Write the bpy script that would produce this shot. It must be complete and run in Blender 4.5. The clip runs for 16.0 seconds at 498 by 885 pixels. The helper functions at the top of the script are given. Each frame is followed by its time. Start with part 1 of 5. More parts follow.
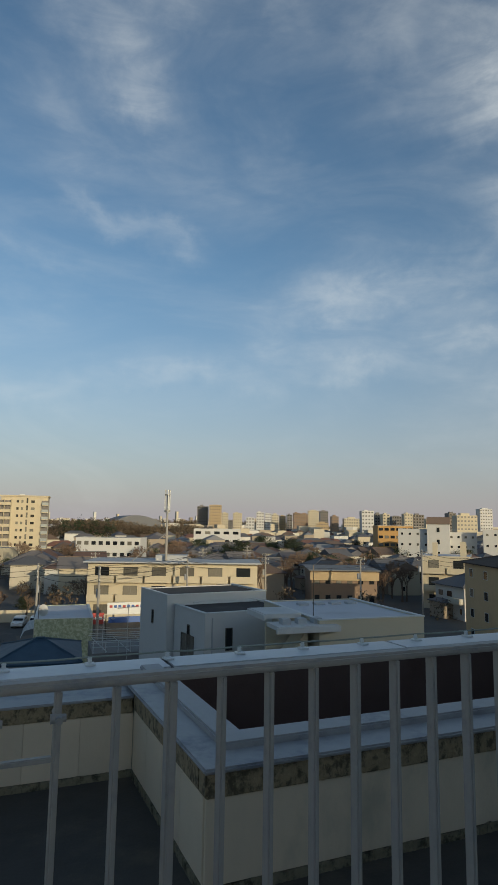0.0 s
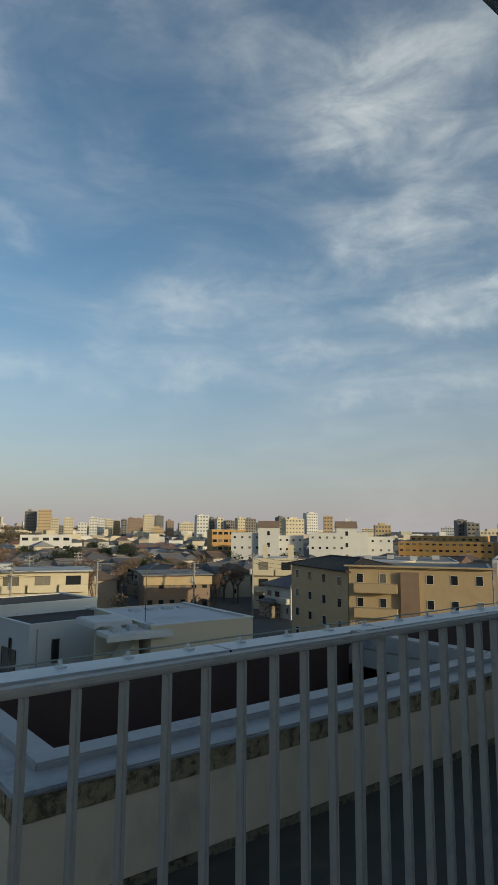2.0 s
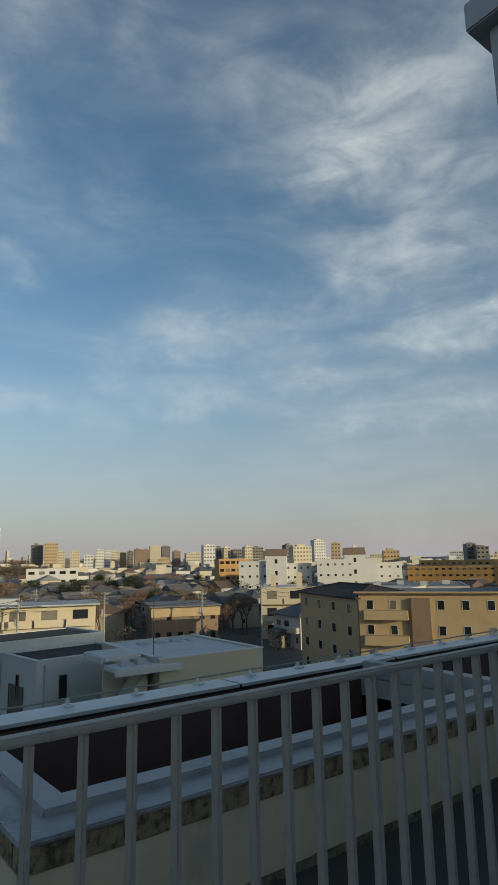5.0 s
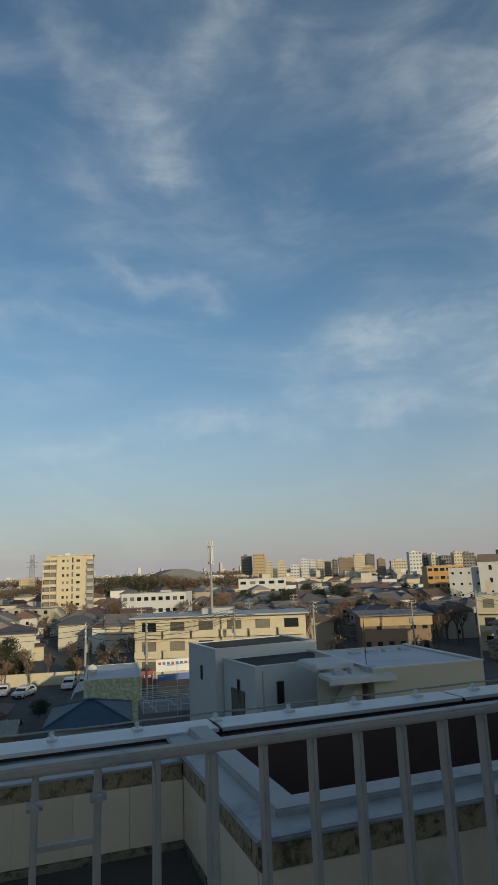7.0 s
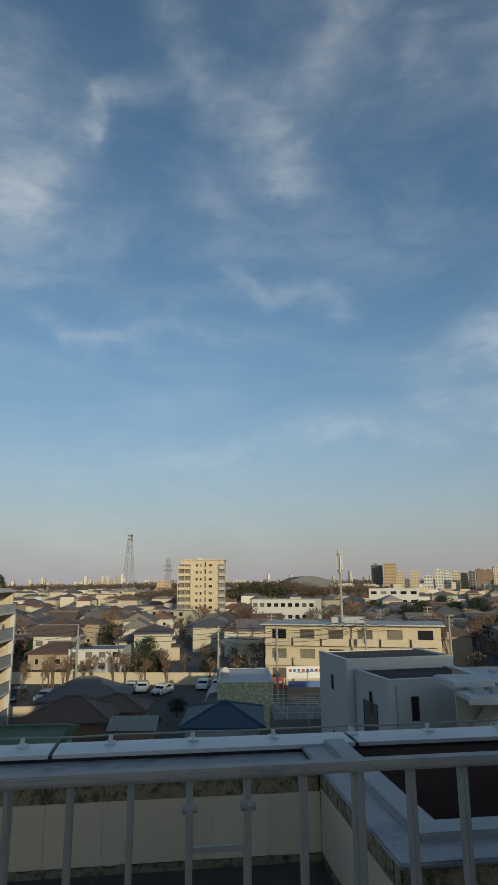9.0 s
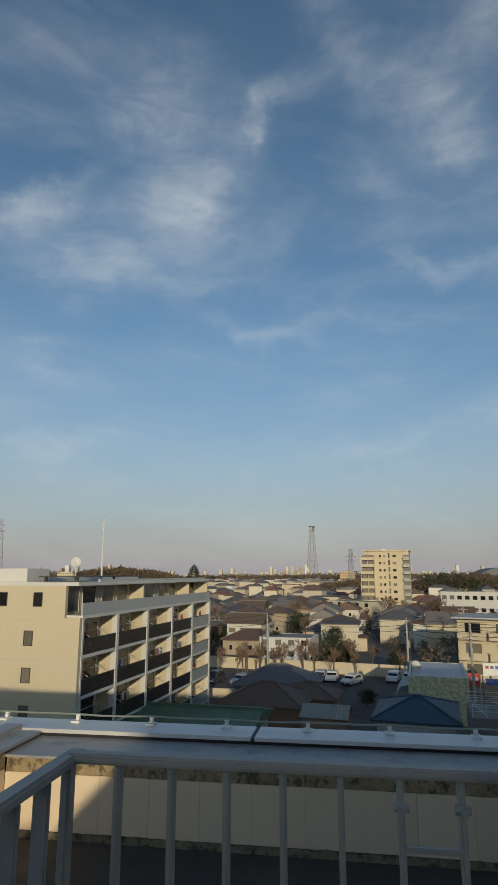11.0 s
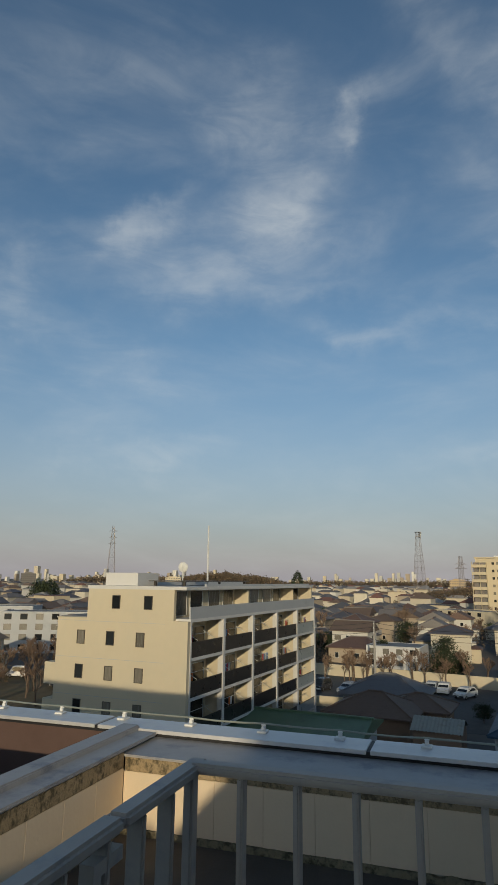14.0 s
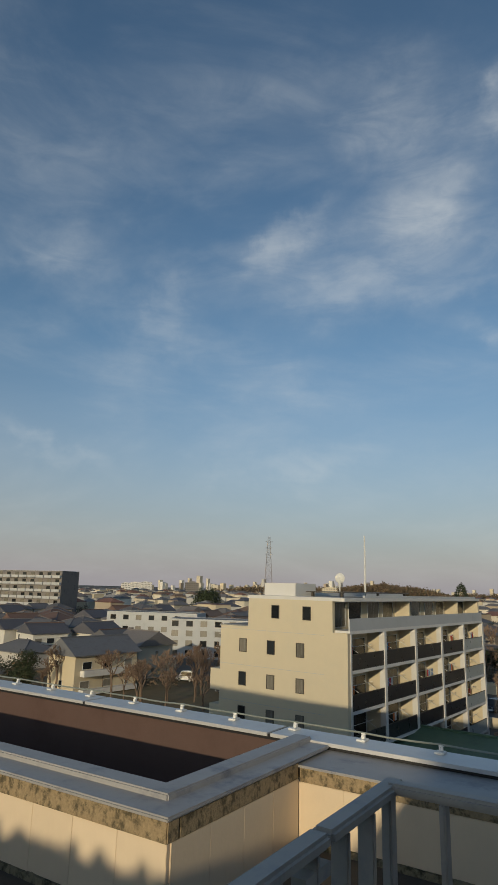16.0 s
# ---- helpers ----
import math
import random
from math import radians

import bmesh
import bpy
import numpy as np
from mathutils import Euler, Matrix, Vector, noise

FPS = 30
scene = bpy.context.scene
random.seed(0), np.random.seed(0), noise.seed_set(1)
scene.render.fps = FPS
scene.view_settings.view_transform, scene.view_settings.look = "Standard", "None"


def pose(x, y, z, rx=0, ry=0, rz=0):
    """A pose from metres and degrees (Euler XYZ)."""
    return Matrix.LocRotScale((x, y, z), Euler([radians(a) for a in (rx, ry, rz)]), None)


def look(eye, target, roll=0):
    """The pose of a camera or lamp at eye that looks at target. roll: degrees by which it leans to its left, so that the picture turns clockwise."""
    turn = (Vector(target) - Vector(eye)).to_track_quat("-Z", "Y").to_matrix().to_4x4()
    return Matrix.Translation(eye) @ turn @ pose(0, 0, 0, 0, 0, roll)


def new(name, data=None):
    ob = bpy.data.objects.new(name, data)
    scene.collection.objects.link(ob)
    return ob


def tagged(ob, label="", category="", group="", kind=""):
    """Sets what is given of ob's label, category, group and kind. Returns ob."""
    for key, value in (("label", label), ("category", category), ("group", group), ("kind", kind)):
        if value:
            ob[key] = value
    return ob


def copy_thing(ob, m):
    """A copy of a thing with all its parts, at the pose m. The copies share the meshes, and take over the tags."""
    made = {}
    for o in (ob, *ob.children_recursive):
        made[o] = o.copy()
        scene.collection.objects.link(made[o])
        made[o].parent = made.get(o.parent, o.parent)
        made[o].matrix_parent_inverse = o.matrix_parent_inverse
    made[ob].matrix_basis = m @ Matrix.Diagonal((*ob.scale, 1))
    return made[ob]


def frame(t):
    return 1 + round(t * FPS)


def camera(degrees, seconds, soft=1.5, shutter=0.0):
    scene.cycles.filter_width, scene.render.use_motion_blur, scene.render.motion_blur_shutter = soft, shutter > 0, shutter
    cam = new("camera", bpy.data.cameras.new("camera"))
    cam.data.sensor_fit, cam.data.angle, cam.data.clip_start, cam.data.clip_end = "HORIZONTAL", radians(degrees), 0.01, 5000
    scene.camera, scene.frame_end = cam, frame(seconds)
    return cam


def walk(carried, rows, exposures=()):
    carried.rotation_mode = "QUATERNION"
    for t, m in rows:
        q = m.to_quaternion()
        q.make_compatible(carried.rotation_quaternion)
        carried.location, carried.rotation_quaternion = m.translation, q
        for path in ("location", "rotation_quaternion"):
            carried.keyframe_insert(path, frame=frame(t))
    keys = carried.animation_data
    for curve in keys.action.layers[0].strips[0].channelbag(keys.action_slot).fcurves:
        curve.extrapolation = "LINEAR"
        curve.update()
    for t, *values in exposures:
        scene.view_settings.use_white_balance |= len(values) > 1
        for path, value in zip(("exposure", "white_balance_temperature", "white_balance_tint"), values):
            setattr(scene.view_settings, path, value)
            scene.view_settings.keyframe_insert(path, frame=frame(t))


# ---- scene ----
cam = camera(44.2, 16.0, soft=1.15)
PATH = [
    (0, (0.866, 0.285, 1.407), (1.6476, 2.1071, 1.6677), 0.84),
    (0.5, (0.895, 0.289, 1.398), (1.8180, 2.0435, 1.6572), -0.15),
    (1, (0.893, 0.273, 1.413), (1.9538, 1.9436, 1.7043), -0.67),
    (1.5, (0.898, 0.290, 1.402), (2.0521, 1.8930, 1.7147), -0.42),
    (2, (0.905, 0.264, 1.419), (2.1364, 1.8149, 1.6993), 0.29),
    (2.5, (0.896, 0.267, 1.419), (2.2017, 1.7587, 1.6829), 0.44),
    (3, (0.920, 0.276, 1.425), (2.2726, 1.7198, 1.7173), 0.89),
    (3.2, (0.916, 0.278, 1.429), (2.2978, 1.6935, 1.7234), 0.43),
    (5.3, (0.909, 0.267, 1.436), (2.0705, 1.8496, 1.8188), -1.39),
    (5.5, (0.901, 0.254, 1.441), (2.0227, 1.8643, 1.8267), -1.43),
    (6, (0.893, 0.252, 1.441), (1.8376, 1.9703, 1.8364), -0.81),
    (6.5, (0.891, 0.260, 1.435), (1.6994, 2.0422, 1.8467), -1.89),
    (7, (0.887, 0.257, 1.435), (1.5459, 2.0993, 1.8492), -2.20),
    (7.5, (0.872, 0.237, 1.455), (1.3747, 2.1312, 1.8559), -1.40),
    (8, (0.869, 0.237, 1.454), (1.2957, 2.1422, 1.8885), -0.88),
    (8.5, (0.860, 0.228, 1.461), (1.2145, 2.1471, 1.8970), -0.57),
    (9, (0.855, 0.241, 1.455), (1.1124, 2.1739, 1.9010), -0.40),
    (9.5, (0.841, 0.202, 1.466), (0.9056, 2.1480, 1.9245), -0.65),
    (10, (0.837, 0.197, 1.474), (0.7579, 2.1532, 1.8819), 0.04),
    (10.2, (0.836, 0.204, 1.472), (0.6974, 2.1569, 1.8832), 0.05),
    (12.3, (0.818, 0.284, 1.456), (0.3860, 2.1905, 1.8797), 0.05),
    (12.5, (0.816, 0.292, 1.454), (0.3696, 2.1943, 1.8799), 0.05),
    (13, (0.788, 0.300, 1.467), (0.2945, 2.1886, 1.9016), 0.37),
    (13.5, (0.787, 0.298, 1.465), (0.2281, 2.1690, 1.8961), 0.34),
    (14, (0.780, 0.292, 1.465), (0.1545, 2.1408, 1.9011), 0.69),
    (14.5, (0.772, 0.286, 1.469), (0.0703, 2.1065, 1.9096), 0.57),
    (15, (0.763, 0.277, 1.463), (-0.0396, 2.0518, 1.9189), 0.45),
    (15.5, (0.756, 0.269, 1.462), (-0.1779, 1.9790, 1.9106), 0.86),
    (16, (0.725, 0.268, 1.469), (-0.3369, 1.8997, 1.9289), 1.47),
]
walk(cam, [(t, look(eye, target, roll)) for t, eye, target, roll in PATH],
     exposures=[(0, 0.09, 6350, 3), (3, 0.18, 6450, 0), (6, 0.08, 6330, 0), (9, -0.03, 6260, 2), (16, -0.12, 6360, 4)])

# ---- world, sun ----
SUN_AZ, SUN_EL = radians(169.6), radians(10.2)
world = bpy.data.worlds.new("sky")
scene.world = world
world.use_nodes = True
wn, wl = world.node_tree.nodes, world.node_tree.links
wn.clear()
w_out = wn.new("ShaderNodeOutputWorld")
w_bg = wn.new("ShaderNodeBackground")
sky = wn.new("ShaderNodeTexSky")
sky.sky_type, sky.sun_disc = "NISHITA", False
sky.sun_elevation, sky.sun_rotation = SUN_EL, SUN_AZ
sky.air_density, sky.dust_density, sky.ozone_density, sky.altitude = 1.0, 0.9, 2.4, 50


def wnode(kind, **values):
    n = wn.new(kind)
    for key, value in values.items():
        n.inputs[key].default_value = value
    return n


def wmath(op, a, b=None, clamp=False):
    n = wn.new("ShaderNodeMath")
    n.operation, n.use_clamp = op, clamp
    for slot, value in ((0, a), (1, b)):
        if value is None:
            continue
        if isinstance(value, (int, float)):
            n.inputs[slot].default_value = value
        else:
            wl.new(value, n.inputs[slot])
    return n.outputs[0]


w_co = wn.new("ShaderNodeTexCoord")
w_sep = wn.new("ShaderNodeSeparateXYZ")
wl.new(w_co.outputs["Generated"], w_sep.inputs[0])
w_flat = wn.new("ShaderNodeCombineXYZ")
wl.new(w_sep.outputs[0], w_flat.inputs[0])
wl.new(w_sep.outputs[1], w_flat.inputs[1])
wl.new(wmath("MULTIPLY", w_sep.outputs[2], 1.7), w_flat.inputs[2])


def cloud_layer(scale, stretch, turn, low, high, seed, detail=7.0, twist=0.7):
    """Cover of one thin cloud layer, 0 to 1."""
    m = wn.new("ShaderNodeMapping")
    wl.new(w_flat.outputs[0], m.inputs[0])
    m.inputs["Location"].default_value = (seed, seed * 0.37, seed * 1.9)
    m.inputs["Rotation"].default_value = (radians(turn), radians(turn * 0.6), 0)
    m.inputs["Scale"].default_value = (scale, scale, scale * stretch)
    n = wnode("ShaderNodeTexNoise", Scale=1.0, Detail=detail, Roughness=0.58, Distortion=twist)
    wl.new(m.outputs[0], n.inputs["Vector"])
    r = wn.new("ShaderNodeMapRange")
    r.interpolation_type = "SMOOTHSTEP"
    r.inputs["From Min"].default_value, r.inputs["From Max"].default_value = low, high
    wl.new(n.outputs["Fac"], r.inputs["Value"])
    return r.outputs[0]


# frayed edges: the directions are shaken by noise before the banks are laid out
def shaken(scale, amount, seed):
    m = wn.new("ShaderNodeMapping")
    wl.new(w_co.outputs["Generated"], m.inputs[0])
    m.inputs["Location"].default_value = (seed, seed * 0.6, seed * 0.3)
    n = wnode("ShaderNodeTexNoise", Scale=scale, Detail=6.0, Roughness=0.6)
    wl.new(m.outputs[0], n.inputs["Vector"])
    v = wn.new("ShaderNodeVectorMath")
    v.operation = "MULTIPLY_ADD"
    wl.new(n.outputs["Color"], v.inputs[0])
    v.inputs[1].default_value = (amount, amount, amount)
    v.inputs[2].default_value = (-amount / 2, -amount / 2, -amount / 2)
    a = wn.new("ShaderNodeVectorMath")
    a.operation = "ADD"
    wl.new(w_co.outputs["Generated"], a.inputs[0])
    wl.new(v.outputs[0], a.inputs[1])
    return a.outputs[0]


FRAYED = shaken(7.0, 0.17, 2.0)
thick = None


def cloud_bank(az, el, half_w, half_h, tilt, weight):
    """A bank of cloud about a direction (degrees right of +y, and up), fading out over its half sizes; tilt: by which its right end rises."""
    global thick
    a, e, c = radians(az), radians(el), radians(tilt)
    right = Vector((math.cos(a), -math.sin(a), 0))
    up = Vector((-math.sin(a) * math.sin(e), -math.cos(a) * math.sin(e), math.cos(e)))
    total = None
    for axis, half in ((right * math.cos(c) + up * math.sin(c), half_w), (up * math.cos(c) - right * math.sin(c), half_h)):
        d = wn.new("ShaderNodeVectorMath")
        d.operation = "DOT_PRODUCT"
        wl.new(FRAYED, d.inputs[0])
        d.inputs[1].default_value = axis / math.sin(radians(half))
        q = wmath("MULTIPLY", d.outputs["Value"], d.outputs["Value"])
        total = q if total is None else wmath("ADD", total, q)
    bank = wmath("MULTIPLY", wmath("EXPONENT", wmath("MULTIPLY", total, -0.62)), weight)
    thick = bank if thick is None else wmath("ADD", thick, bank)


cloud_bank(56.3, 38.9, 5.8, 2.7, 10, 0.9)
cloud_bank(47.2, 37.1, 4.2, 2.5, 15, 0.75)
cloud_bank(58.3, 33.0, 4.4, 2.3, -10, 0.85)
cloud_bank(48.9, 34.0, 3.6, 1.5, 20, 0.55)
cloud_bank(56.6, 27.4, 4.4, 2.7, -5, 0.95)
cloud_bank(50.6, 25.9, 3.0, 2.0, -15, 0.75)
cloud_bank(37.8, 39.3, 2.7, 3.2, 0, 0.3)
cloud_bank(34.2, 41.7, 3.1, 2.2, 0, 0.22)
cloud_bank(32.5, 20.6, 4.6, 1.8, 0, 0.55)
cloud_bank(41.8, 21.8, 6.2, 1.2, 8, 0.42)
cloud_bank(49.5, 19.0, 6.2, 1.0, 0, 0.5)
cloud_bank(58.0, 20.2, 4.8, 1.7, 12, 0.85)
cloud_bank(62.6, 21.7, 1.7, 1.0, 10, 0.9)
cloud_bank(42.4, 16.2, 3.9, 1.0, 0, 0.4)
cloud_bank(33.3, 14.3, 3.1, 0.8, 0, 0.4)
cloud_bank(26.0, 16.8, 2.0, 1.5, 0, 0.35)
cloud_bank(51.6, 15.9, 6.2, 1.0, 0, 0.35)
cloud_bank(59.3, 13.1, 5.3, 1.1, 0, 0.6)
cloud_bank(48.4, 12.3, 3.4, 0.9, 5, 0.5)
cloud_bank(15.2, 25.0, 2.5, 1.0, -15, 0.45)
cloud_bank(9.7, 26.2, 3.2, 0.7, -35, 0.38)
cloud_bank(2.2, 45.0, 5.3, 1.4, -50, 0.35)
cloud_bank(10.2, 39.4, 3.8, 1.5, -62, 0.5)
cloud_bank(16.7, 45.8, 4.8, 1.6, 50, 0.4)
cloud_bank(10.7, 36.2, 1.6, 0.9, -30, 0.38)
cloud_bank(-7.8, 40.1, 1.7, 0.9, 40, 0.75)
cloud_bank(-8.3, 22.3, 3.8, 1.3, -14, 0.5)
cloud_bank(0.9, 22.4, 5.7, 0.7, 0, 0.2)
cloud_bank(-13.4, 27.5, 5.3, 0.9, 0, 0.25)
cloud_bank(5.3, 32.8, 3.0, 1.5, -60, 0.2)
cloud_bank(26.2, 43.8, 1.3, 1.7, 0, 0.28)
cloud_bank(17.2, 13.4, 9.4, 0.9, 4, 0.36)
cloud_bank(4.3, 11.4, 3.7, 1.3, 0, 0.25)
cloud_bank(-17.3, 38.3, 4.0, 2.6, -20, 0.42)
cloud_bank(-14.3, 34.3, 3.9, 1.8, 40, 0.5)
cloud_bank(-18.9, 31.9, 4.0, 2.0, 0, 0.42)
cloud_bank(-29.8, 31.5, 3.6, 0.9, 38, 0.55)
cloud_bank(-24.5, 27.2, 5.8, 2.1, -5, 0.5)
cloud_bank(-15.4, 30.1, 5.5, 1.8, 5, 0.38)
cloud_bank(-19.2, 40.7, 2.8, 2.3, 0, 0.36)
cloud_bank(-30.5, 19.3, 5.8, 1.9, -8, 0.36)
cloud_bank(-26.4, 11.9, 7.2, 1.2, 10, 0.28)
cloud_bank(-23.7, 44.0, 5.3, 1.8, 0, 0.18)
cloud_bank(-53.8, 29.2, 4.5, 1.8, 5, 0.42)
cloud_bank(-42.8, 25.9, 2.8, 1.3, 75, 0.5)
cloud_bank(-43.8, 20.2, 3.1, 2.1, 30, 0.3)
cloud_bank(-52.3, 11.8, 4.5, 0.6, -12, 0.4)
cloud_bank(-28.8, 10.7, 6.3, 1.1, 10, 0.2)
fibres = cloud_layer(8.0, 1.7, 30, 0.28, 0.74, 7.7, 9.0, 0.6)
wisps = cloud_layer(15.0, 1.5, -22, 0.28, 0.74, 4.2, 8.0, 0.5)
veil = cloud_layer(2.4, 1.6, 10, 0.36, 0.78, 3.1, 7.0, 0.7)
texture = wmath("ADD", wmath("MULTIPLY", fibres, 0.50), wmath("ADD", wmath("MULTIPLY", wisps, 0.22), 0.22))
cover = wmath("ADD", wmath("MULTIPLY", thick, wmath("MULTIPLY", texture, 0.9)), wmath("MULTIPLY", wmath("MULTIPLY", veil, wmath("ADD", fibres, 0.6)), 0.21), True)
# pinkish haze towards the horizon
haze = wmath("POWER", wmath("SUBTRACT", 1.0, wmath("DIVIDE", wmath("ABSOLUTE", w_sep.outputs[2]), 0.40), True), 1.6)
# the haze thins out towards the sun, where the glow of the sky takes over
away = wmath("ADD", wmath("MULTIPLY", w_sep.outputs[0], -math.sin(SUN_AZ)), wmath("MULTIPLY", w_sep.outputs[1], -math.cos(SUN_AZ)))
haze = wmath("MULTIPLY", haze, wmath("MULTIPLY", wmath("ADD", away, 0.5), 1.6, True))
w_haze = wn.new("ShaderNodeMix")
w_haze.data_type = "RGBA"
wl.new(wmath("MULTIPLY", haze, 0.92), w_haze.inputs["Factor"])
wl.new(sky.outputs[0], w_haze.inputs["A"])
w_haze.inputs["B"].default_value = (2.98, 2.64, 2.88, 1)
w_mix = wn.new("ShaderNodeMix")
w_mix.data_type = "RGBA"
wl.new(wmath("MULTIPLY", cover, 0.60), w_mix.inputs["Factor"])
wl.new(w_haze.outputs["Result"], w_mix.inputs["A"])
w_mix.inputs["B"].default_value = (6.1, 6.0, 5.95, 1)
wl.new(w_mix.outputs["Result"], w_bg.inputs["Color"])
w_bg.inputs["Strength"].default_value = 0.125
wl.new(w_bg.outputs[0], w_out.inputs["Surface"])

sun = new("sun", bpy.data.lights.new("sun", "SUN"))
sun.data.energy, sun.data.angle, sun.data.color = 2.9, radians(0.5), (1.0, 0.80, 0.54)
SUN_WAY = Vector((-math.sin(SUN_AZ) * math.cos(SUN_EL), -math.cos(SUN_AZ) * math.cos(SUN_EL), -math.sin(SUN_EL)))
sun.matrix_world = look((0, 0, 30), Vector((0, 0, 30)) + SUN_WAY)

# ---- materials ----
MATS = {}


def paint(name, colour, rough=0.7, metal=0.0, grain=8.0, spread=0.18, stain=None, stain_scale=1.2, stain_at=(0.5, 0.72),
          bump=0.15, bump_scale=40.0, per_object=0.0, hues=None, island=False, stretch=(1, 1, 1), weather=0.0):
    """A surface with fine grain, blotches of a stain colour, and small relief, all in metres."""
    if name in MATS:
        return MATS[name]
    m = bpy.data.materials.new(name)
    m.use_nodes = True
    nt = m.node_tree
    n, l = nt.nodes, nt.links
    b = n["Principled BSDF"]
    b.inputs["Roughness"].default_value, b.inputs["Metallic"].default_value = rough, metal
    co = n.new("ShaderNodeTexCoord")
    mp = n.new("ShaderNodeMapping")
    mp.inputs["Scale"].default_value = stretch
    l.new(co.outputs["Object"], mp.inputs[0])

    def noise_of(scale, detail=4.0, rough_=0.6):
        t = n.new("ShaderNodeTexNoise")
        t.inputs["Scale"].default_value, t.inputs["Detail"].default_value, t.inputs["Roughness"].default_value = scale, detail, rough_
        l.new(mp.outputs[0], t.inputs["Vector"])
        return t.outputs["Fac"]

    def mixed(fac, a, c, kind="MIX"):
        x = n.new("ShaderNodeMix")
        x.data_type, x.blend_type = "RGBA", kind
        for slot, v in (("Factor", fac), ("A", a), ("B", c)):
            if isinstance(v, (int, float)):
                x.inputs[slot].default_value = v
            elif isinstance(v, tuple):
                x.inputs[slot].default_value = (*v[:3], 1)
            else:
                l.new(v, x.inputs[slot])
        return x.outputs["Result"]

    def ramp(fac, low, high):
        r = n.new("ShaderNodeMapRange")
        r.interpolation_type = "SMOOTHSTEP"
        r.inputs["From Min"].default_value, r.inputs["From Max"].default_value = low, high
        l.new(fac, r.inputs["Value"])
        return r.outputs[0]

    base = tuple(colour)
    if hues:
        cr = n.new("ShaderNodeValToRGB")
        cr.color_ramp.interpolation = "CONSTANT"
        if island:
            src = n.new("ShaderNodeNewGeometry").outputs["Random Per Island"]
        else:
            src = n.new("ShaderNodeObjectInfo").outputs["Random"]
        l.new(src, cr.inputs[0])
        els = cr.color_ramp.elements
        els[0].position, els[0].color = 0, (*hues[0], 1)
        els[1].position, els[1].color = 1 / len(hues), (*hues[1], 1)
        for k in range(2, len(hues)):
            e = els.new(k / len(hues))
            e.color = (*hues[k], 1)
        base = cr.outputs[0]
    dark = mixed(1.0, base, (1 - spread,) * 3, "MULTIPLY")
    out = mixed(noise_of(grain), dark, base)
    if stain:
        out = mixed(ramp(noise_of(stain_scale, 6.0, 0.68), *stain_at), out, stain)
    if weather:
        out = mixed(noise_of(0.35, 3.0), out, mixed(1.0, out, (1 - weather,) * 3, "MULTIPLY"))
    if per_object:
        info = n.new("ShaderNodeObjectInfo")
        out = mixed(info.outputs["Random"], mixed(1.0, out, (1 - per_object,) * 3, "MULTIPLY"), out)
    l.new(out, b.inputs["Base Color"])
    if bump:
        bp = n.new("ShaderNodeBump")
        bp.inputs["Strength"].default_value, bp.inputs["Distance"].default_value = bump, 0.01
        l.new(noise_of(bump_scale, 5.0), bp.inputs["Height"])
        l.new(bp.outputs[0], b.inputs["Normal"])
    rr = n.new("ShaderNodeMapRange")
    rr.inputs["To Min"].default_value, rr.inputs["To Max"].default_value = max(0.03, rough - 0.12), min(1, rough + 0.12)
    l.new(noise_of(grain * 0.6), rr.inputs["Value"])
    l.new(rr.outputs[0], b.inputs["Roughness"])
    MATS[name] = m
    return m


ALU = paint("anodised aluminium", (0.66, 0.655, 0.655), 0.42, 0.4, grain=30, spread=0.08, stain=(0.56, 0.56, 0.59), stain_scale=5, bump=0.03)
GALV = paint("galvanised rail steel", (0.41, 0.375, 0.335), 0.55, 0.0, grain=25, spread=0.2, stain=(0.25, 0.25, 0.255), stain_scale=9, bump=0.05)
CAP = paint("grey waterproof coating", (0.36, 0.35, 0.345), 0.5, 0.0, grain=14, spread=0.14, stain=(0.16, 0.17, 0.2), stain_scale=3.0, bump=0.08)
BAND = paint("lichen-stained concrete", (0.55, 0.415, 0.24), 0.9, grain=70, spread=0.6, stain=(0.11, 0.088, 0.05), stain_scale=24.0, stretch=(1, 1, 0.8),
             stain_at=(0.45, 0.64), bump=0.8, bump_scale=60, weather=0.3)
PANEL = paint("cream cement panel", (0.77, 0.625, 0.447), 0.8, grain=10, spread=0.12, stain=(0.46, 0.40, 0.29), stain_scale=2.2, stretch=(1, 1, 0.6),
              stain_at=(0.50, 0.80), bump=0.12, bump_scale=60, per_object=0.08)
MOSS = paint("mossy mortar", (0.33, 0.28, 0.18), 0.95, grain=40, spread=0.5, stain=(0.06, 0.055, 0.032), stain_scale=18, stain_at=(0.45, 0.66), bump=0.8, bump_scale=70)
# black for the joints, and for the painted shadow under the coping
SEAL_SHADE = paint("black sealant and painted shade", (0.012, 0.012, 0.014), 0.6, bump=0)
FLOOR = paint("weathered roof membrane", (0.075, 0.066, 0.055), 0.85, grain=6, spread=0.4, stain=(0.10, 0.085, 0.06), stain_scale=1.6, bump=0.3, bump_scale=50)
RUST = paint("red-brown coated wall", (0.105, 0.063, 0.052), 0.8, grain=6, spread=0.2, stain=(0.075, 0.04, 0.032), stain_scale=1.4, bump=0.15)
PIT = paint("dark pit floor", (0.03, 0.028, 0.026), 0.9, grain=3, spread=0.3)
WHITEPLASTIC = paint("white plastic", (0.72, 0.72, 0.70), 0.45, grain=30, spread=0.06, bump=0)
STEEL = paint("dull stainless bolt", (0.4, 0.4, 0.4), 0.35, 0.9, bump=0)
WIRE = paint("weathered copper cable", (0.30, 0.32, 0.27), 0.55, 0.4, grain=60, spread=0.2, bump=0.1)
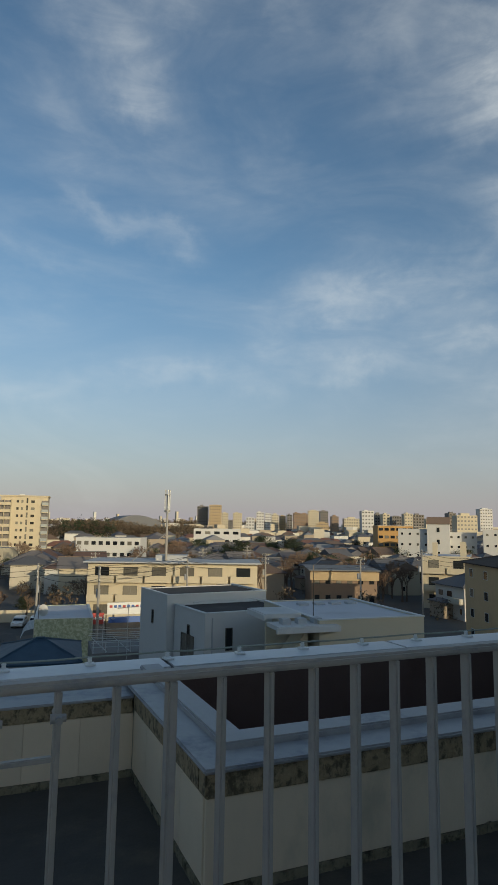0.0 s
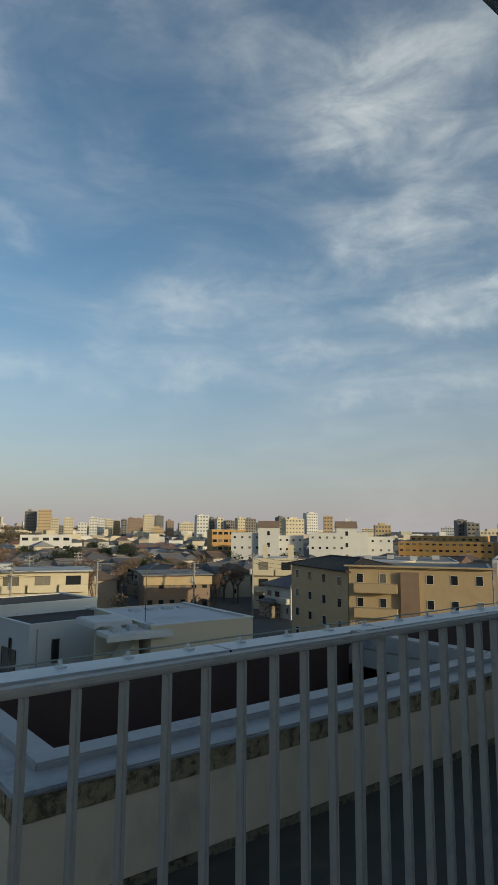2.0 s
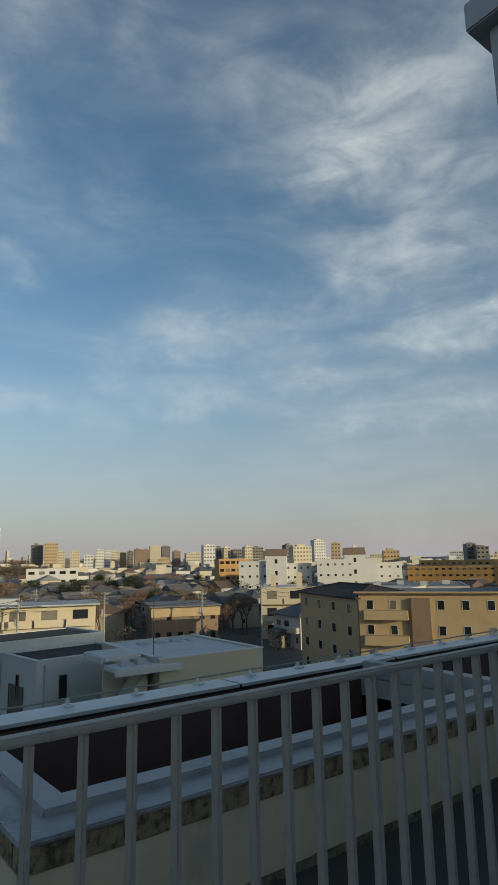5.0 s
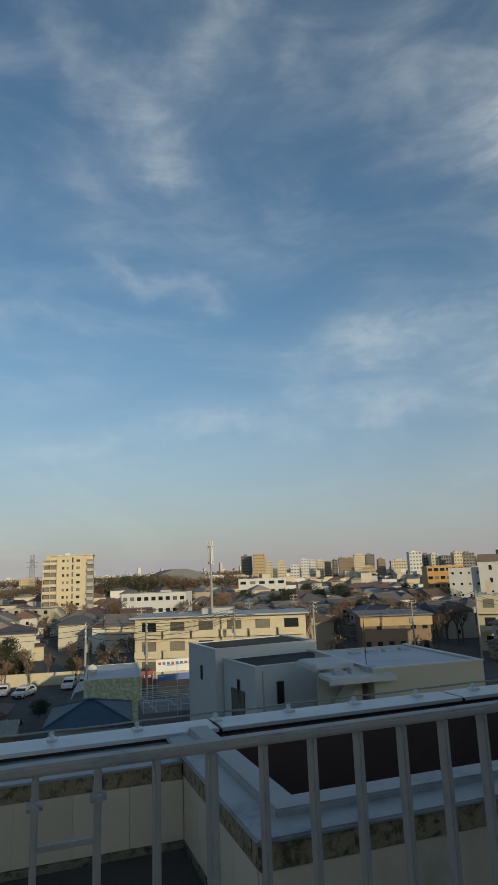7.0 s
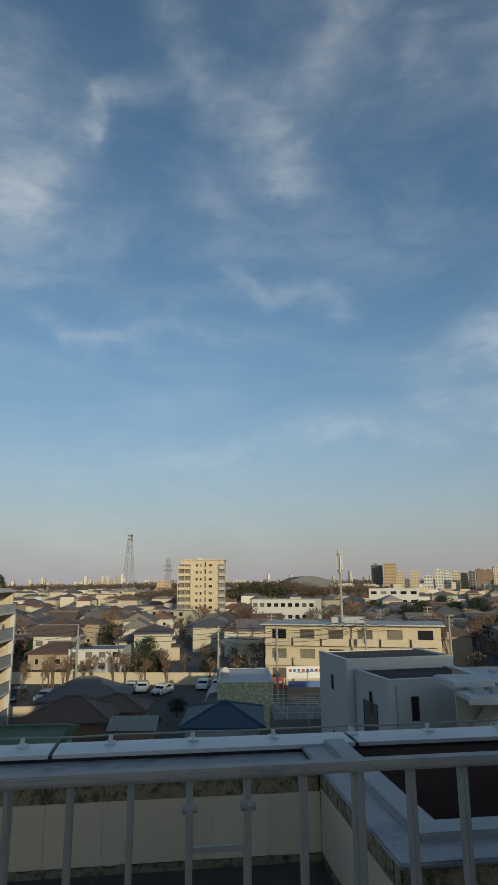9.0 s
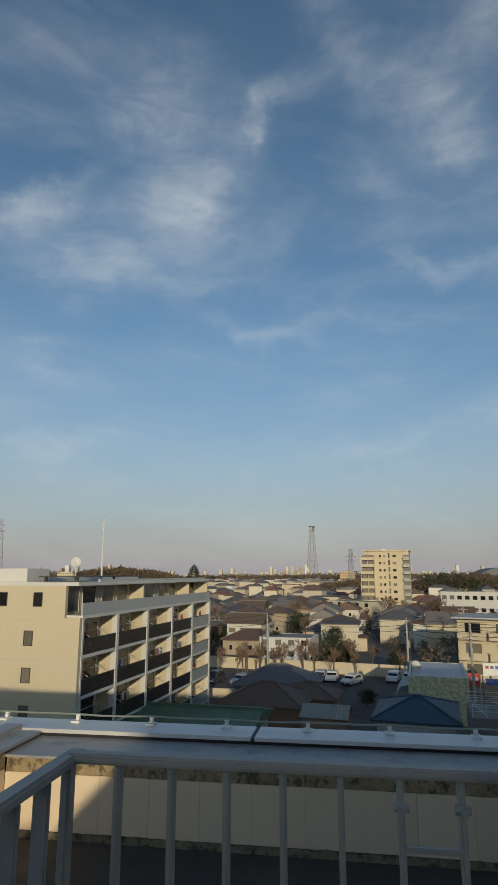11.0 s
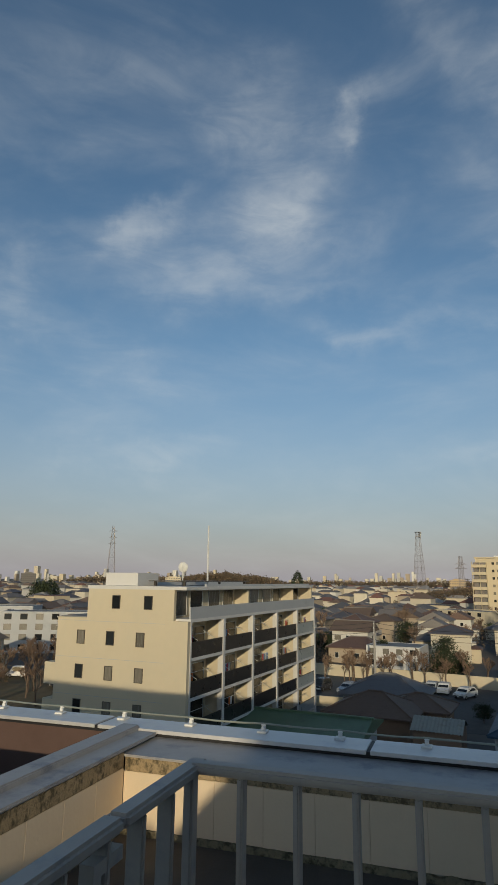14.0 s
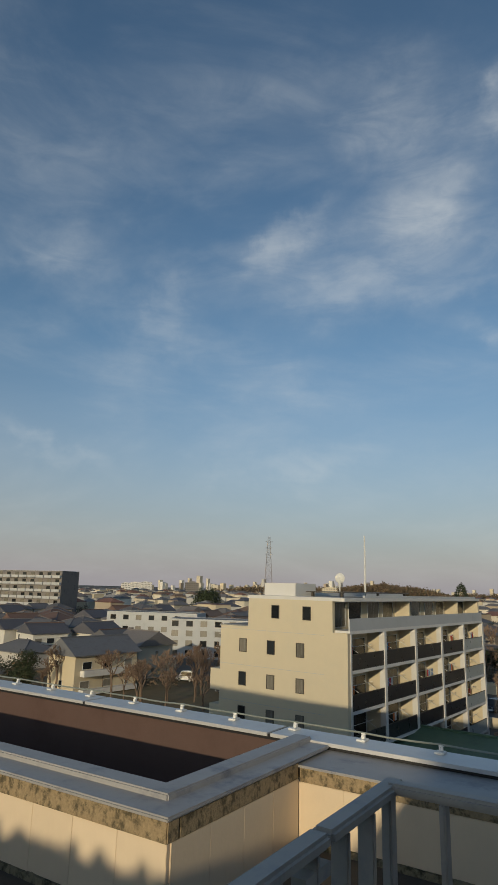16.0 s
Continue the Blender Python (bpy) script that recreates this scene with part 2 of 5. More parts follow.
CLAD = paint("grey metal cladding", (0.46, 0.47, 0.49), 0.5, 0.15, grain=5, spread=0.06, stain=(0.38, 0.39, 0.41), stain_scale=0.8, bump=0.02)
CLADP = paint("pale grey metal cladding", (0.78, 0.76, 0.73), 0.5, 0.1, grain=5, spread=0.06, stain=(0.68, 0.66, 0.63), stain_scale=0.8, bump=0.02)
DARKSTONE = paint("dark wet stone", (0.105, 0.105, 0.10), 0.6, grain=12, spread=0.3, stain=(0.06, 0.06, 0.058), stain_scale=3, bump=0.2)
CONC = paint("plain concrete", (0.50, 0.47, 0.42), 0.85, grain=9, spread=0.2, stain=(0.36, 0.34, 0.30), stain_scale=1.5, bump=0.3)

CREAMH = paint("pale yellow rendered wall", (0.53, 0.455, 0.32), 0.8, grain=1.2, spread=0.08, stain=(0.47, 0.40, 0.29), stain_scale=0.35, bump=0.1, bump_scale=8)
CREAM = paint("cream rendered wall", (0.55, 0.48, 0.35), 0.8, grain=1.2, spread=0.08, stain=(0.50, 0.45, 0.34), stain_scale=0.35, bump=0.1, bump_scale=8)
WHITEW = paint("white rendered wall", (0.58, 0.57, 0.55), 0.8, grain=1.0, spread=0.08, stain=(0.52, 0.51, 0.49), stain_scale=0.3, bump=0.1, bump_scale=8)
GREYW = paint("pale grey wall", (0.42, 0.43, 0.44), 0.8, grain=1.0, spread=0.1, stain=(0.33, 0.34, 0.35), stain_scale=0.3, bump=0.1, bump_scale=8)
TANW = paint("tan tiled wall", (0.46, 0.34, 0.19), 0.7, grain=1.5, spread=0.12, stain=(0.38, 0.28, 0.16), stain_scale=0.4, bump=0.15, bump_scale=12)
BROWNW = paint("brown tiled wall", (0.25, 0.17, 0.115), 0.7, grain=1.5, spread=0.15, stain=(0.19, 0.13, 0.09), stain_scale=0.4, bump=0.15, bump_scale=12)
OCHREW = paint("ochre wall", (0.47, 0.27, 0.09), 0.75, grain=1.2, spread=0.1, stain=(0.38, 0.22, 0.085), stain_scale=0.4)
DARKW = paint("dark grey wall", (0.19, 0.175, 0.165), 0.75, grain=1.2, spread=0.15, stain=(0.09, 0.09, 0.1), stain_scale=0.4)
GREENW = paint("mottled green tile wall", (0.34, 0.38, 0.24), 0.6, grain=2.2, spread=0.45, stain=(0.48, 0.50, 0.36), stain_scale=2.5, stain_at=(0.42, 0.62))
FLATROOF = paint("grey roof membrane", (0.20, 0.205, 0.21), 0.85, grain=0.8, spread=0.2, stain=(0.14, 0.14, 0.145), stain_scale=0.25)
DARKROOF = paint("dark roof membrane", (0.038, 0.031, 0.027), 0.93, grain=0.8, spread=0.25, stain=(0.055, 0.045, 0.04), stain_scale=0.3)
PALEROOF = paint("pale painted roof", (0.50, 0.50, 0.53), 0.6, grain=0.8, spread=0.12, stain=(0.38, 0.38, 0.4), stain_scale=0.3)
BLUEROOF = paint("faded blue tin roof", (0.020, 0.058, 0.098), 0.6, 0.0, grain=1.5, spread=0.2, stain=(0.018, 0.042, 0.07), stain_scale=0.6)
GREENROOF = paint("green tin roof", (0.10, 0.17, 0.10), 0.55, 0.1, grain=1.5, spread=0.2, stain=(0.07, 0.11, 0.07), stain_scale=0.6)
SLATE = paint("grey slate roof", (0.15, 0.155, 0.17), 0.7, grain=3, spread=0.3, stain=(0.10, 0.10, 0.11), stain_scale=0.7, bump=0.6, bump_scale=6, stretch=(1, 1, 4))
CLAYROOF = paint("brown clay roof", (0.15, 0.105, 0.08), 0.75, grain=3, spread=0.3, stain=(0.10, 0.07, 0.055), stain_scale=0.7, bump=0.6, bump_scale=6, stretch=(1, 1, 4))
CORRUG = paint("weathered corrugated sheet", (0.33, 0.34, 0.30), 0.6, 0.2, grain=3, spread=0.3, stain=(0.22, 0.2, 0.16), stain_scale=0.8)
TOWNWALL = paint("rendered house wall", (0.5, 0.5, 0.5), 0.8, grain=1.5, spread=0.1, weather=0.15,
                 hues=[(0.62, 0.57, 0.46), (0.55, 0.50, 0.40), (0.66, 0.63, 0.57), (0.40, 0.33, 0.25), (0.58, 0.50, 0.36), (0.47, 0.45, 0.42), (0.60, 0.58, 0.53)])
TOWNROOF = paint("tiled house roof", (0.2, 0.2, 0.2), 0.7, grain=3, spread=0.3, weather=0.2, bump=0.6, bump_scale=6, stretch=(1, 1, 4),
                 hues=[(0.13, 0.13, 0.14), (0.17, 0.12, 0.09), (0.10, 0.10, 0.12), (0.22, 0.20, 0.19), (0.16, 0.10, 0.08), (0.15, 0.15, 0.16)])
FARWALL = paint("far house wall", (0.5, 0.5, 0.5), 0.85, grain=0.5, spread=0.1, island=True, bump=0,
                hues=[(0.58, 0.53, 0.43), (0.50, 0.45, 0.36), (0.64, 0.62, 0.57), (0.36, 0.30, 0.23), (0.53, 0.46, 0.34), (0.44, 0.43, 0.41)])
FARROOF = paint("far house roof", (0.2, 0.2, 0.2), 0.8, grain=0.5, spread=0.2, island=True, bump=0,
                hues=[(0.13, 0.13, 0.14), (0.17, 0.12, 0.09), (0.10, 0.10, 0.12), (0.30, 0.29, 0.28), (0.20, 0.10, 0.075), (0.16, 0.15, 0.15)])
GLASS = paint("dark window glass", (0.03, 0.035, 0.04), 0.08, grain=2, spread=0.3, bump=0, per_object=0.6)
FARGLASS = paint("far window band", (0.20, 0.19, 0.18), 0.35, grain=0.5, spread=0.4, bump=0, per_object=0.5)
CURTAIN = paint("pale curtain behind glass", (0.26, 0.24, 0.20), 0.25, grain=3, spread=0.4, bump=0, per_object=0.5, stretch=(6, 6, 0.4))
FRAME = paint("bronze window frame", (0.10, 0.085, 0.07), 0.4, 0.5, bump=0)
WFRAME = paint("white window frame", (0.6, 0.6, 0.58), 0.5, bump=0)
BLACKPANEL = paint("black balcony panel", (0.018, 0.017, 0.018), 0.3, grain=2, spread=0.2, bump=0)
FROST = paint("frosted balcony panel", (0.33, 0.36, 0.36), 0.3, grain=2, spread=0.15, bump=0)
SIGNRED = paint("red sign", (0.38, 0.035, 0.03), 0.5, bump=0)
SIGNWHITE = paint("white sign", (0.7, 0.7, 0.68), 0.5, bump=0)
SIGNBLUE = paint("blue sign", (0.05, 0.12, 0.36), 0.5, bump=0)
CLOTH = paint("laundry cloth", (0.6, 0.6, 0.6), 0.9, hues=[(0.62, 0.62, 0.6), (0.6, 0.18, 0.05), (0.45, 0.05, 0.06), (0.2, 0.3, 0.45)], bump=0.2)
BARK = paint("grey-brown bark", (0.17, 0.12, 0.085), 0.9, grain=6, spread=0.4, bump=0.5, bump_scale=20)
TWIG = paint("bare twigs", (0.26, 0.175, 0.12), 0.9, grain=2, spread=0.4, per_object=0.25, bump=0)
LEAF = paint("evergreen leaves", (0.045, 0.065, 0.025), 0.75, grain=2, spread=0.5, per_object=0.3, bump=0)
WOODS = paint("bare winter woods", (0.12, 0.085, 0.055), 0.95, grain=0.3, spread=0.5, island=True, bump=0,
              hues=[(0.19, 0.135, 0.085), (0.15, 0.11, 0.075), (0.21, 0.15, 0.095), (0.12, 0.105, 0.065), (0.17, 0.12, 0.078)])
PYLON = paint("painted lattice steel", (0.30, 0.27, 0.26), 0.6, 0.3, bump=0)
POLE = paint("grey concrete pole", (0.33, 0.31, 0.28), 0.85, grain=3, spread=0.15)
CABLE = paint("black overhead cable", (0.03, 0.03, 0.03), 0.7, bump=0)
TYRE = paint("rubber tyre", (0.02, 0.02, 0.02), 0.85, bump=0)
CARPAINT = paint("car paint", (0.6, 0.6, 0.6), 0.25, 0.0, bump=0, spread=0.05, hues=[(0.68, 0.68, 0.66), (0.62, 0.62, 0.62), (0.05, 0.05, 0.055), (0.42, 0.44, 0.46)])
LAMPGLASS = paint("lamp glass", (0.55, 0.5, 0.45), 0.15, bump=0)
ASPHALT = paint("worn asphalt", (0.075, 0.073, 0.07), 0.9, grain=2, spread=0.3, stain=(0.11, 0.10, 0.09), stain_scale=0.25, bump=0.4, bump_scale=30)
GRASS = paint("dry winter grass", (0.17, 0.125, 0.06), 0.95, grain=1.5, spread=0.4, stain=(0.09, 0.09, 0.035), stain_scale=0.35, bump=0.5, bump_scale=10)
EARTH = paint("town ground", (0.13, 0.115, 0.095), 0.95, grain=0.4, spread=0.4, stain=(0.075, 0.072, 0.068), stain_scale=0.05, stain_at=(0.42, 0.58))


# ---- mesh helpers ----
class Geo:
    """Vertices and faces of one mesh, with a material slot for each face."""

    def __init__(self):
        self.v, self.f, self.m = [], [], []

    def face(self, *pts, slot=0):
        k = len(self.v)
        self.v += [tuple(p) for p in pts]
        self.f.append(tuple(range(k, k + len(pts))))
        self.m.append(slot)
        return self

    def box(self, x0, x1, y0, y1, z0, z1, slot=0):
        k = len(self.v)
        self.v += [(x0, y0, z0), (x1, y0, z0), (x1, y1, z0), (x0, y1, z0), (x0, y0, z1), (x1, y0, z1), (x1, y1, z1), (x0, y1, z1)]
        for q in ((0, 3, 2, 1), (4, 5, 6, 7), (0, 1, 5, 4), (1, 2, 6, 5), (2, 3, 7, 6), (3, 0, 4, 7)):
            self.f.append(tuple(k + i for i in q))
            self.m.append(slot)
        return self

    def tube(self, a, b, r0, r1=None, n=6, slot=0):
        a, b, r1 = Vector(a), Vector(b), r0 if r1 is None else r1
        way = (b - a).normalized()
        side = way.cross(Vector((0, 0, 1)) if abs(way.z) < 0.9 else Vector((1, 0, 0))).normalized()
        up = way.cross(side)
        k = len(self.v)
        for p, r in ((a, r0), (b, r1)):
            for i in range(n):
                w = 2 * math.pi * i / n
                self.v.append(tuple(p + r * (math.cos(w) * side + math.sin(w) * up)))
        for i in range(n):
            j = (i + 1) % n
            self.f.append((k + i, k + j, k + n + j, k + n + i))
            self.m.append(slot)
        self.f += [tuple(k + i for i in reversed(range(n))), tuple(k + n + i for i in range(n))]
        self.m += [slot, slot]
        return self

    def path(self, pts, r, n=6):
        """A continuous hose of n sides along pts."""
        pts = [Vector(p) for p in pts]
        k0 = len(self.v)
        for i, p in enumerate(pts):
            way = (pts[min(i + 1, len(pts) - 1)] - pts[max(i - 1, 0)]).normalized()
            side = way.cross(Vector((0, 0, 1)) if abs(way.z) < 0.9 else Vector((1, 0, 0.3))).normalized()
            up = way.cross(side)
            self.v += [tuple(p + r * (math.cos(2 * math.pi * j / n) * side + math.sin(2 * math.pi * j / n) * up)) for j in range(n)]
        for i in range(len(pts) - 1):
            for j in range(n):
                a, b = k0 + i * n + j, k0 + i * n + (j + 1) % n
                self.f.append((a, b, b + n, a + n))
                self.m.append(0)
        return self

    def ring(self, x0, x1, y0, y1, z0, z1, t, slot=0):
        """A rectangular frame in the x-z plane, t wide, in one piece."""
        k = len(self.v)
        for y in (y0, y1):
            self.v += [(x0, y, z0), (x1, y, z0), (x1, y, z1), (x0, y, z1), (x0 + t, y, z0 + t), (x1 - t, y, z0 + t), (x1 - t, y, z1 - t), (x0 + t, y, z1 - t)]
        for i in range(4):
            j = (i + 1) % 4
            for q in ((i, j, 4 + j, 4 + i), (8 + i, 12 + i, 12 + j, 8 + j), (i, 8 + i, 8 + j, j), (4 + i, 4 + j, 12 + j, 12 + i)):
                self.f.append(tuple(k + v for v in q))
                self.m.append(slot)
        return self

    def prism(self, pts, z0, z1):
        """An upright prism over the plan outline pts."""
        k, n = len(self.v), len(pts)
        self.v += [(px, py, z0) for px, py in pts] + [(px, py, z1) for px, py in pts]
        self.f += [tuple(k + i for i in reversed(range(n))), tuple(k + n + i for i in range(n))]
        self.f += [(k + i, k + (i + 1) % n, k + n + (i + 1) % n, k + n + i) for i in range(n)]
        self.m += [0] * (n + 2)
        return self

    def mesh(self, name, mats, bevel=0.0):
        me = bpy.data.meshes.new(name)
        me.from_pydata(self.v, [], self.f)
        mats = mats if isinstance(mats, (list, tuple)) else [mats]
        for mt in mats:
            me.materials.append(mt)
        if len(mats) > 1:
            me.polygons.foreach_set("material_index", self.m)
        bm = bmesh.new()
        bm.from_mesh(me)
        if bevel:
            bmesh.ops.remove_doubles(bm, verts=bm.verts, dist=1e-5)
            bmesh.ops.bevel(bm, geom=list(bm.edges), offset=bevel, segments=2, affect="EDGES", clamp_overlap=True)
        bmesh.ops.recalc_face_normals(bm, faces=bm.faces)
        bm.to_mesh(me)
        bm.free()
        return me


def part(name, geo, mats, parent, label="", bevel=0.0, at=None):
    """One mesh object under a thing or a part. geo: a Geo, or a mesh that is shared."""
    ob = new(name, geo.mesh(name, mats, bevel) if isinstance(geo, Geo) else geo)
    ob.parent = parent
    if at is not None:
        ob.matrix_local = at
    return tagged(ob, label) if label else ob


def thing(name, label, category, at=None, group=""):
    ob = new(name)
    ob.empty_display_size = 0.2
    if at is not None:
        ob.matrix_world = at
    return tagged(ob, label, category, group)


def setting(name, geo, mats, label, category, bevel=0.0):
    return tagged(new(name, geo.mesh(name, mats, bevel)), label, category, kind="structure")


G = -15.0  # the street's level; 0 is the roof terrace's floor

# ---- the roof terrace: floor, parapets, light wells ----
setting("floor", Geo().box(-14, 6.0, -6, 2.70, -0.3, 0).box(-1.24, 1.77, 2.70, 3.95, -0.3, 0), FLOOR,
        "dark weathered waterproof roof floor with stains", "roof floor")

BACK = 4.30  # inner face of the outer parapet
FRONT, INNER = 2.621, 2.926  # outer edge of the wells' caps, and the pits' near edge
RX, RW, RE = 1.704, 1.976, 5.56  # right well: the cap's side, the pit's side, the far end
LX, LW = -1.181, -1.479  # left well: the cap's side, the pit's side
ALC = 3.861  # face of the alcove's edge band
outer = Geo()
outer.box(-14, 12, BACK, 4.57, -12, 0.432)
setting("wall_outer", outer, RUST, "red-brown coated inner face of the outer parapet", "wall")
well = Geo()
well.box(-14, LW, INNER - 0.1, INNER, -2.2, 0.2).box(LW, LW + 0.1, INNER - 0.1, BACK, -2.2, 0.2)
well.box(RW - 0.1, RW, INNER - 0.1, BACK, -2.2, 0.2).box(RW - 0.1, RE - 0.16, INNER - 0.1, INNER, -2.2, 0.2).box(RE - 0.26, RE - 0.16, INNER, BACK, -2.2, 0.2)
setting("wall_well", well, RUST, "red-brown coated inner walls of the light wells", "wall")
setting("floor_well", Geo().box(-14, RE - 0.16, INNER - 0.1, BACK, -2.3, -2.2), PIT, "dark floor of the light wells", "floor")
setting("wall_facade", Geo().box(-40, 40.0, -24, 4.57, G, -2.32), CONC, "plain concrete body of the building below the roof", "wall")


def parapet(name, x0, x1, y0, y1, label):
    """A low wall's concrete body, between plan lines."""
    return setting(name, Geo().box(x0, x1, y0, y1, 0, 0.355), CONC, label, "wall")


alc = parapet("wall_alcove", LX - 0.035, RX + 0.035, ALC + 0.03, 4.298, "cream panelled low parapet wall with a stained concrete top")
rs = parapet("wall_right_side", RX + 0.04, RW - 0.002, FRONT + 0.05, 4.298, "cream panelled side of the raised light well")
rf = parapet("wall_right_front", RW, RE - 0.262, FRONT + 0.05, INNER - 0.002, "cream rendered front of the raised light well")
ls = parapet("wall_left_side", LW + 0.002, LX - 0.04, FRONT + 0.05, 4.298, "cream panelled side of the raised light well")
lf = parapet("wall_left_front", -14, LW, FRONT + 0.05, INNER - 0.002, "cream panelled front of the raised light well, half sunlit")
re_ = parapet("wall_right_end", RE - 0.26, RE - 0.01, FRONT + 0.05, 4.298, "end wall of the raised light well")

# stained concrete bands under the coated caps
BAND_Z = (0.355, 0.450)
setting("trim_alcove", Geo().box(LX - 0.009, RX + 0.009, ALC, ALC + 0.08, 0.340, 0.428), BAND, "lichen-stained concrete edge band", "trim", bevel=0.006)
setting("trim_right", Geo().box(RX + 0.012, RE, FRONT + 0.015, FRONT + 0.10, *BAND_Z), BAND, "lichen-stained concrete edge band", "trim", bevel=0.006)
setting("trim_right_side", Geo().box(RX + 0.012, RX + 0.09, FRONT + 0.103, ALC - 0.003, *BAND_Z), BAND, "lichen-stained concrete edge band", "trim", bevel=0.006)
setting("trim_left", Geo().box(-14, LX - 0.012, FRONT + 0.015, FRONT + 0.10, *BAND_Z), BAND, "lichen-stained concrete edge band", "trim", bevel=0.006)
setting("trim_left_side", Geo().box(LX - 0.09, LX - 0.012, FRONT + 0.103, ALC - 0.003, *BAND_Z), BAND, "lichen-stained concrete edge band", "trim", bevel=0.006)


def caps(name, x0, x1, sx):
    """The coated cap round a well: a flat outer ledge and a raised inner kerb. sx: +1 for the right well, -1 for the left."""
    g = Geo()
    e, f = (x0, x1) if sx > 0 else (x1, x0)

    def corner(a, b, y0, y1, yend, z0, z1):
        o = [(e + sx * a, y0), (f, y0), (f, y1), (e + sx * b, y1), (e + sx * b, yend), (e + sx * a, yend)]
        g.prism(o if sx > 0 else o[::-1], z0, z1)

    corner(0.0, 0.17, FRONT, FRONT + 0.19, 4.262, 0.448, 0.470)
    corner(0.145, 0.275, FRONT + 0.17, INNER + 0.004, 4.292, 0.460, 0.500)
    corner(0.16, 0.268, FRONT + 0.185, INNER, 4.26, 0.357, 0.4595)
    return setting(name, g, CAP, "blue-grey waterproof coated cap on the parapet", "coping", bevel=0.008)


caps("trim_cap_right", RX, RE, 1)
caps("trim_cap_left", -14, LX, -1)
setting("trim_cap_end", Geo().box(RE - 0.17, RE, FRONT + 0.191, 4.02, 0.448, 0.470), CAP, "blue-grey waterproof coated cap at the well's end", "coping", bevel=0.008)
setting("trim_kerb_end", Geo().box(RE - 0.275, RE - 0.145, INNER + 0.005, 4.268, 0.359, 0.498), CAP, "raised coated kerb at the well's end", "coping", bevel=0.008)
ledge = Geo().box(LX - 0.15, RX + 0.15, ALC - 0.012, 4.295, 0.420, 0.434)
setting("trim_ledge", ledge, CAP, "blue-grey waterproof coated ledge under the metal coping", "ledge", bevel=0.005)
# solid black strip stands in for the shadow below the coping
setting("trim_shadow_gap", Geo().box(-14, 12, 4.296, 4.53, 0.4325, 0.4545), SEAL_SHADE, "black strip painted as the shadow under the metal coping", "trim")

# metal coping panels with open joints
coping = thing("coping", "pale aluminium coping panels on the outer parapet, with dark joints", "coping")
coping["kind"] = "structure"
x = 0.203 - 1.857 * 8
while x < 11.5:
    g = Geo().box(x + 0.012, x + 1.845, 4.27, 4.55, 0.456, 0.480)
    part("coping_panel", g, ALU, coping, bevel=0.003)
    part("joint_strip", Geo().box(x - 0.012, x + 0.012, 4.275, 4.545, 0.452, 0.472), SEAL_SHADE, coping, "black joint between coping panels")
    x += 1.857


# lightning conductor on its supports
def conductor_support():
    t = thing("conductor_support", "small white lightning conductor support on the metal coping", "bracket", group="supports along the coping")
    part("base_plate", Geo().box(-0.032, 0.032, -0.038, 0.038, 0, 0.012), WHITEPLASTIC, t, bevel=0.003)
    part("post", Geo().box(-0.012, 0.012, 0.0, 0.026, 0.012, 0.034), WHITEPLASTIC, t, "slim pale post", bevel=0.002)
    part("clamp", Geo().box(-0.015, 0.015, 0.006, 0.034, 0.034, 0.046), WHITEPLASTIC, t, bevel=0.003)
    return t


first = conductor_support()
first.matrix_world = pose(0.526 - 0.522 * 22, 4.48, 0.480)
for k in range(-21, 20):
    copy_thing(first, pose(0.526 + 0.522 * k + random.uniform(-.006, .006), 4.48, 0.480, 0, 0, random.uniform(-6, 6)))
sag = Geo()
pts = [(0.526 + 0.522 * k / 3, 4.50 + 0.004 * math.sin(k * 1.7), 0.527 - (0.004 if k % 3 else 0) + 0.002 * math.sin(k)) for k in range(-66, 61)]
sag.path(pts, 0.0065, 6)
tagged(new("conductor_cable", sag.mesh("conductor_cable", WIRE)), "grey-green lightning conductor cable along the coping", "cable")

# ---- guard rail ----
RAIL_Y, RAIL_SLOPE = 1.534, 0.0112


def rail_y(x):
    return RAIL_Y + RAIL_SLOPE * (x - 1.2)


rail = thing("guard_rail", "galvanised steel guard rail with upright bars", "railing")
turn = math.degrees(math.atan(RAIL_SLOPE))
X0, X1 = 0.25, 3.335
span = (X1 - X0) / math.cos(radians(turn))
mid = pose((X0 + X1) / 2, rail_y((X0 + X1) / 2), 0, 0, 0, turn)
part("top_rail", Geo().box(-span / 2, span / 2, -0.019, 0.019, 1.0905, 1.1105), GALV, rail, bevel=0.006, at=mid)
bar = Geo().box(-0.006, 0.006, -0.016, 0.016, 0.0, 1.0915).mesh("bar", GALV, 0.003)
post_mesh = Geo().box(-0.010, 0.010, -0.016, 0.016, 0.0, 1.0915).mesh("post", GALV, 0.004)
k = 0
xb = 0.9082 - 5 * 0.1102
while xb < 3.15:
    part("post" if k in (8, 18) else "bar", post_mesh if k in (8, 18) else bar, None, rail, at=pose(xb, rail_y(xb), 0, 0, 0, turn))
    xb += 0.1102
    k += 1
end = rail_y(3.2)
part("post", Geo().box(-0.011, 0.011, -0.018, 0.018, 0.0, 1.0915), GALV, rail, "doubled end post", bevel=0.003, at=pose(3.198, end, 0, 0, 0, turn))
part("post", Geo().box(-0.008, 0.008, -0.016, 0.016, 0.0, 1.0915), GALV, rail, bevel=0.003, at=pose(3.222, end + 0.004, 0, 0, 0, turn))
part("bar", Geo().box(-0.007, 0.007, -0.016, 0.016, 0.436, 1.0915), GALV, rail, bevel=0.003, at=pose(3.318, rail_y(3.318), 0, 0, 0, turn))
part("lower_link", Geo().box(3.231, 3.326, end - 0.014, end + 0.018, 0.424, 0.4355), GALV, rail, "short link at the foot of the end bar", bevel=0.003)
